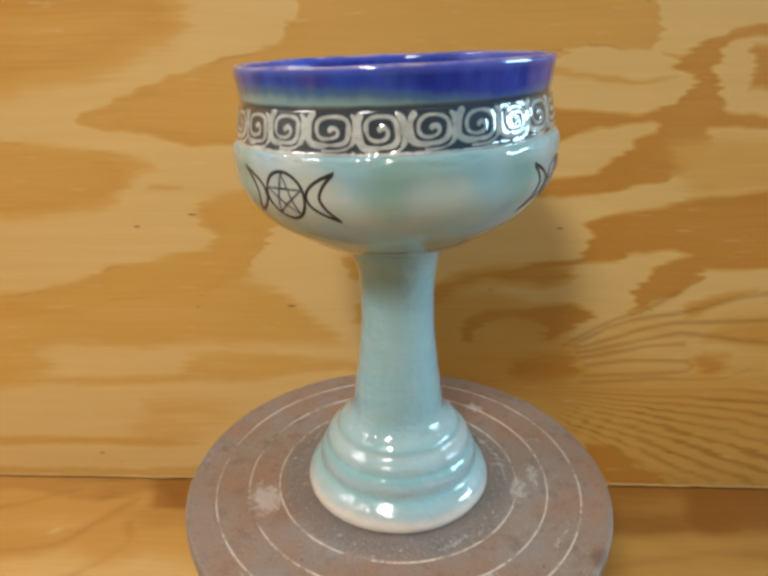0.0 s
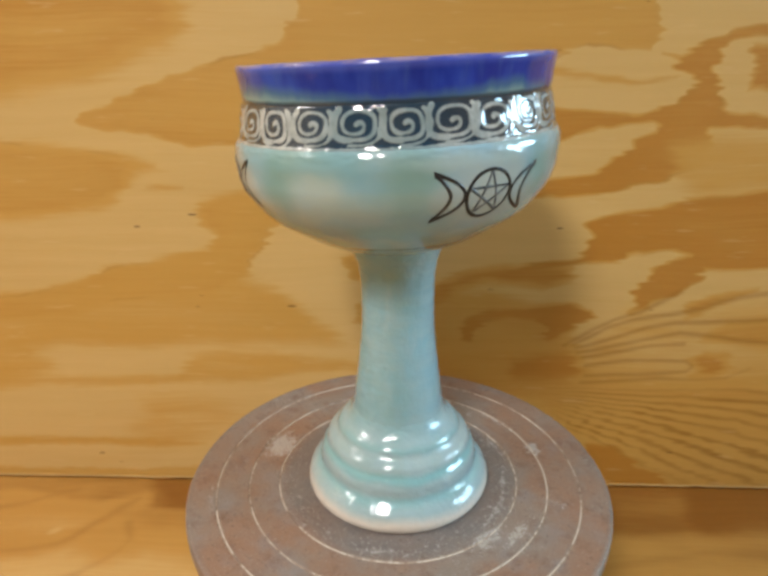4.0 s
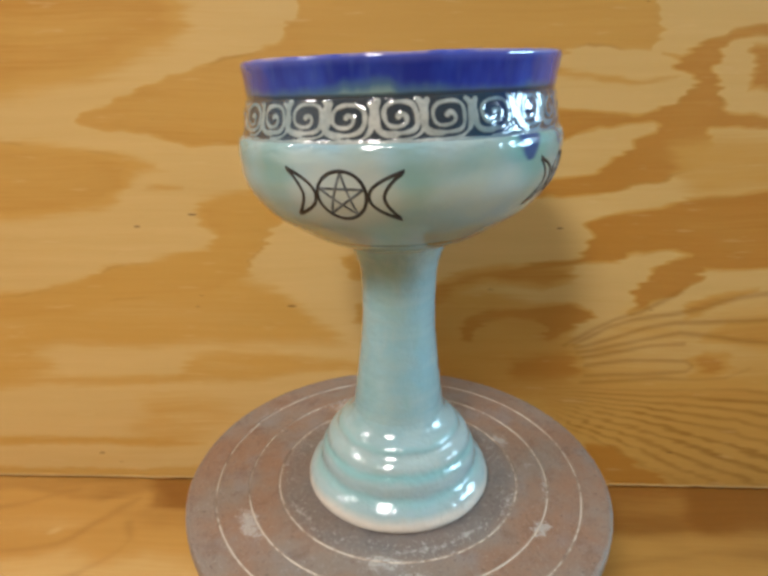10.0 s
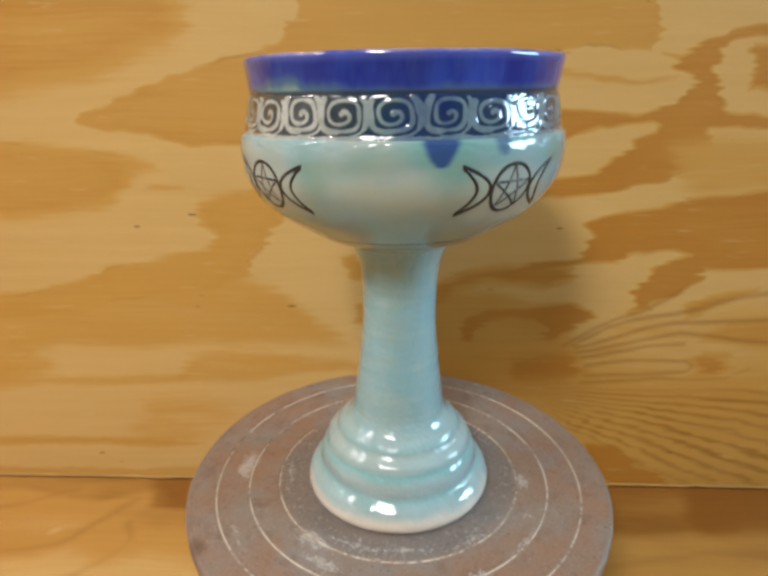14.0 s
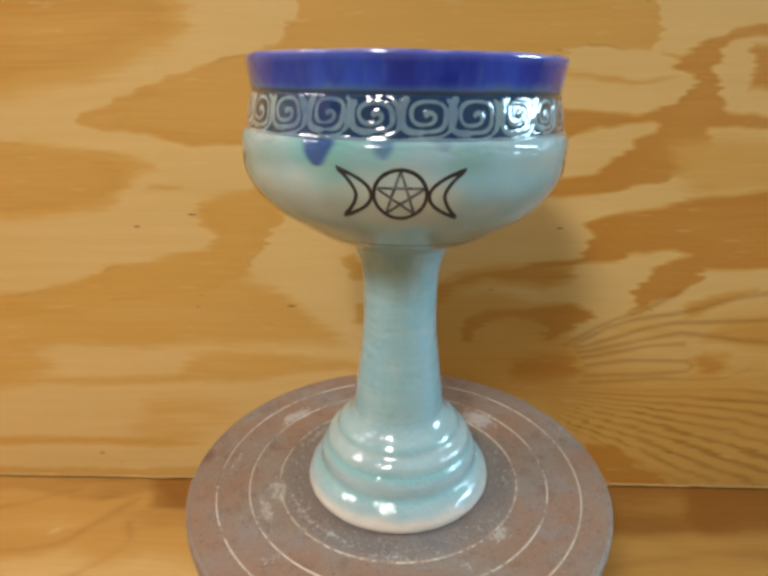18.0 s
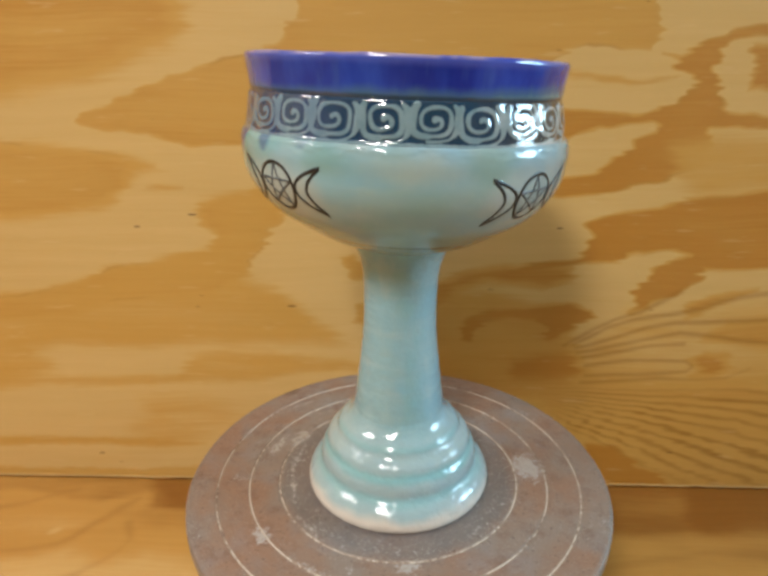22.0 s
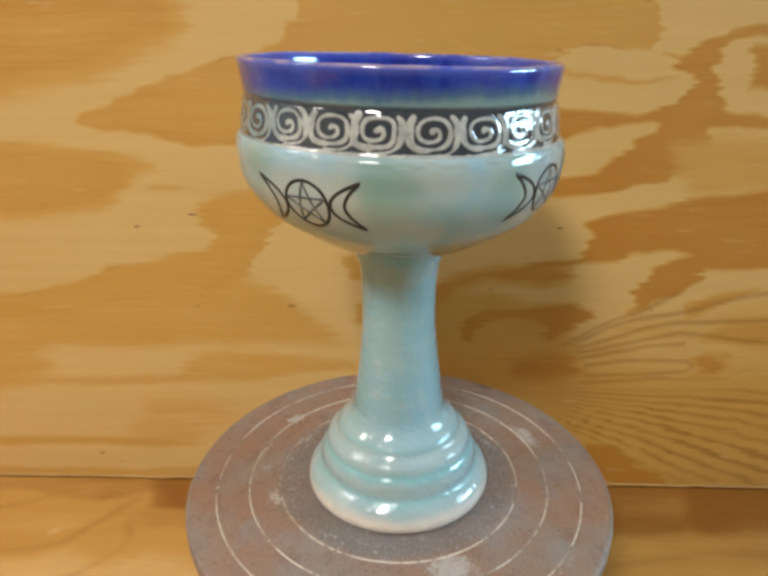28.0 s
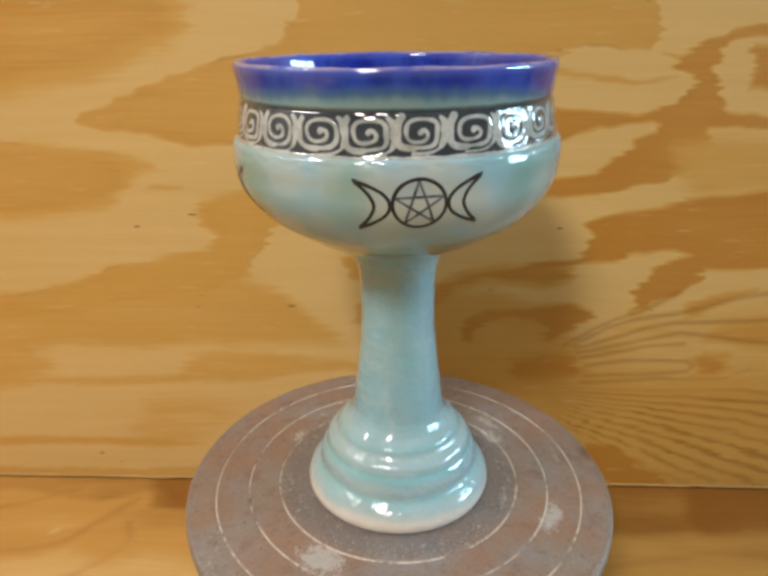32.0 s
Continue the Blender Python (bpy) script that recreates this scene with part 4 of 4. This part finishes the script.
# twenty-four stamped square spirals: the clay between the pressed grooves stands proud
COIL_TURN = (138, 215, 270, 360, 450, 540, 630, 720, 830)
COIL_RADIUS = (1.02, 0.97, 0.82, 0.76, 0.74, 0.62, 0.46, 0.31, 0.06)
rnd = random.Random(11)
PITCH = 44
COLS, ROWS = 24 * PITCH, 38
Z0, Z1 = 0.1808, 0.1957
NEAR = 0.066
grid_phi = np.arange(COLS) / COLS * TAU
grid_z = np.linspace(Z0, Z1, ROWS)
proud = np.zeros((COLS, ROWS))


def press(path, half, phi0, high):
    """Raise the clay along a path of (metres round the wall, metres of height)."""
    p = np.array(path)
    h = np.array(half)
    fine = np.linspace(0, len(p) - 1, len(p) * 2)
    ids = np.arange(len(p))
    px, py, ph = (np.interp(fine, ids, q) for q in (p[:, 0], p[:, 1], h))
    c0 = int(round(radians(phi0) / TAU * COLS))
    cols = np.arange(c0 - PITCH, c0 + PITCH + 1)
    gx = (cols / COLS * TAU - radians(phi0)) * NEAR
    gz = grid_z - 0.1890
    d = np.hypot(gx[:, None, None] - px, gz[None, :, None] - py) - ph
    level = np.clip(0.5 - d.min(axis=2) / 0.00075, 0, 1)
    level = level * level * (3 - 2 * level) * high
    cols %= COLS
    proud[cols] = np.maximum(proud[cols], level)


spots = []
STAMPS = (7.5, 23.0, 39.0, 53.3, 68.5, 83.0, 98.8, 113.2, 127.5, 143.5, 159.2, 173.0,
          189.0, 205.0, 219.8, 234.8, 251.0, 266.0, 281.0, 295.8, 310.0, 324.0, 337.8, 353.3)
for i, phi in enumerate(STAMPS):
    spots.append(phi)
    dz = rnd.uniform(-0.0005, 0.0005)
    sx, sz = rnd.uniform(0.94, 1.08), rnd.uniform(0.92, 1.03)
    skew, square = rnd.uniform(-0.16, 0.16), rnd.uniform(2.7, 4.2)
    seed = rnd.uniform(0, 50)
    wear = rnd.uniform(0.72, 0.95)

    def corner(a, flat):
        c, s = math.cos(a), math.sin(a)
        q = (abs(c) ** flat + abs(s) ** flat) ** (-1 / flat)
        x, y = c * q * 0.0079 * sx, s * q * 0.0062 * sz
        return x + skew * y, y - 0.3 * skew * x + dz

    # the coil: from the upper left corner down the side, under, and inwards
    path, half = [], []
    n = 66
    for j in range(n):
        t = j / (n - 1)
        turn = 138 + 692 * t
        rad = float(np.interp(turn, COIL_TURN, COIL_RADIUS))
        x, y = corner(radians(turn), square - (square - 2.0) * t)
        wob = 0.00018 * noise.noise(Vector((t * 9, seed, 0)))
        path.append((x * rad + wob, y * rad - wob))
        w = 0.00054 + 0.00032 * abs(math.cos(radians(turn))) * (1 - t) + (0.00030 if t < 0.17 else 0) + 0.00028 * max(0, t - 0.8) / 0.2
        half.append(1.2 * w * (1 + 0.35 * noise.noise(Vector((t * 14, seed, 5)))))
    press(path, half, phi, wear)
    # the outer arm: down the right-hand side and back along the foot
    path, half = [], []
    for j in range(26):
        t = j / 25
        x, y = corner(radians(47 - 150 * t), 3.0)
        path.append((x * 1.08, y * (1.0 + 0.16 * t)))
        w = 0.00046 + 0.00092 * math.sin(math.pi * min(1, t * 1.6 + 0.05)) ** 0.7
        half.append(w * (1 + 0.3 * noise.noise(Vector((t * 8, seed, 9)))))
    press(path, half, phi, 0.95)
# the lower edge of the band runs out into the bowl
for c in range(COLS):
    a = grid_phi[c]
    edge = 0.1819 + 0.0006 * noise.noise(Vector((math.cos(a) * 9, math.sin(a) * 9, 3.0))) + 0.0003 * noise.noise(Vector((math.cos(a) * 40, math.sin(a) * 40, 1.0)))
    proud[c] = np.maximum(proud[c], np.clip((edge - grid_z) / 0.0007 + 0.5, 0, 1))

# each stamped cell is a piece of its own
for i in range(24):
    c0 = int(round(radians((spots[i] + spots[i - 1] - (360 if i == 0 else 0)) / 2) / TAU * COLS))
    c1 = int(round(radians((spots[i] + spots[(i + 1) % 24] + (360 if i == 23 else 0)) / 2) / TAU * COLS))
    verts, faces, tone = [], [], []
    for c in range(c0, c1 + 1):
        a = c / COLS * TAU
        for j in range(ROWS):
            z = float(grid_z[j])
            up = float(proud[c % COLS, j])
            end = min(1.0, (ROWS - 1 - j) / 2)
            rough = 0.00012 * noise.noise(Vector((math.cos(a) * 28, math.sin(a) * 28, z * 430)))
            wave = 0.00046 * noise.noise(Vector((math.cos(a) * 11, math.sin(a) * 11, z * 160)))
            r = band_r(z) + wave * end * min(1.0, j / 4) + (0.00025 + 0.00022 * up + rough * up) * end - 0.0002 * (1 - end)
            verts.append(lean(Vector((r * math.cos(a), r * math.sin(a), z))))
            tone.append(up)
    wide = c1 - c0
    for c in range(wide):
        for j in range(ROWS - 1):
            q = c * ROWS + j
            faces.append((q, q + ROWS, q + ROWS + 1, q + 1))
    ob = mesh_object("spiral", verts, faces, M_RIDGE, band)
    ob.data.attributes.new("relief", "FLOAT", "POINT").data.foreach_set("value", tone)

# four emblems: a star in a ring between two crescents
for phi, zc, turn in EMBLEMS:
    emblem = new("emblem")
    emblem.parent = chalice
    tagged(emblem, "black line emblem of crescents and ringed star")
    ct, st = math.cos(radians(turn)), math.sin(radians(turn))

    def spun(p):
        return [(x * ct - y * st, x * st + y * ct) for x, y in p]

    ring = [(0.0089 * math.cos(TAU * j / 48), 0.0089 * math.sin(TAU * j / 48)) for j in range(48)]
    v, f = stroke(spun(ring), 0.0016, 0.00020, bowl_r, phi, zc, closed=True)
    mesh_object("ring", v, f, M_LINE, emblem)
    tips = [(0.0085 * math.sin(TAU * j / 5), 0.0085 * math.cos(TAU * j / 5)) for j in range(5)]
    pieces = []
    for j in range(5):
        a, b = Vector(tips[j]), Vector(tips[(j + 2) % 5])
        pieces.append(stroke(spun([tuple(a.lerp(b, q / 12)) for q in range(13)]), 0.00115, 0.00014 + 0.000012 * j, bowl_r, phi, zc))
    v, f = join(pieces)
    mesh_object("star", v, f, M_STAR, emblem)
    for side in (-1, 1):
        outer = [(side * (0.0215 - 0.0117 * (1 - abs(s) ** 2.2)), s * 0.0090) for s in [q / 12 - 1 for q in range(25)]]
        inner = [(side * (0.0215 - 0.0065 * (1 - abs(s) ** 1.7)), s * 0.0090) for s in [q / 12 - 1 for q in range(25)]]
        loop = outer + inner[-2:0:-1]
        wid = [0.0015 + 0.0013 * max(0, abs(p[1]) / 0.0090 - 0.7) for p in loop]
        v, f = stroke(spun(loop), wid, 0.00020, bowl_r, phi, zc, closed=True)
        mesh_object("crescent", v, f, M_LINE, emblem)


# ---------------------------------------------------------------- movement
def motions():
    """The wheel head and the chalice on it turn by hand, in uneven pushes."""
    early = [0.0, 5.93, 12.0, 16.61, 20.66, 24.24, 28.74, 32.56]
    second = [50.64, 53.01, 58.52, 63.31, 67.97, 72.44, 76.0, 80.52, 83.74, 83.8, 85.19, 92.39, 96.99, 103.75, 107.67, 111.4, 114.13, 115.99, 117.93]
    third = [140.42, 143.58, 148.59, 152.92, 153.13, 165.94, 170.86, 176.34, 180.95, 187.17, 191.56, 195.52, 199.36, 202.42, 212.13, 217.65, 225.61, 232.08, 238.08]
    last = [262.0, 269.95, 277.2, 280.56, 284.95, 293.55, 301.25, 307.05, 312.16, 317.77]
    rows = []
    for start, turns in ((0.0, early), (5.5, second), (16.5, third), (27.5, last)):
        rows += [(start + 0.5 * i, -a) for i, a in enumerate(turns)]
    walk(chalice, [(t, pose(0, 0, 0.0003, 0, 0, a)) for t, a in rows])
    walk(head, [(t, pose(-0.0002, 0.0004, ZB, 0, 0, a)) for t, a in rows])


motions()
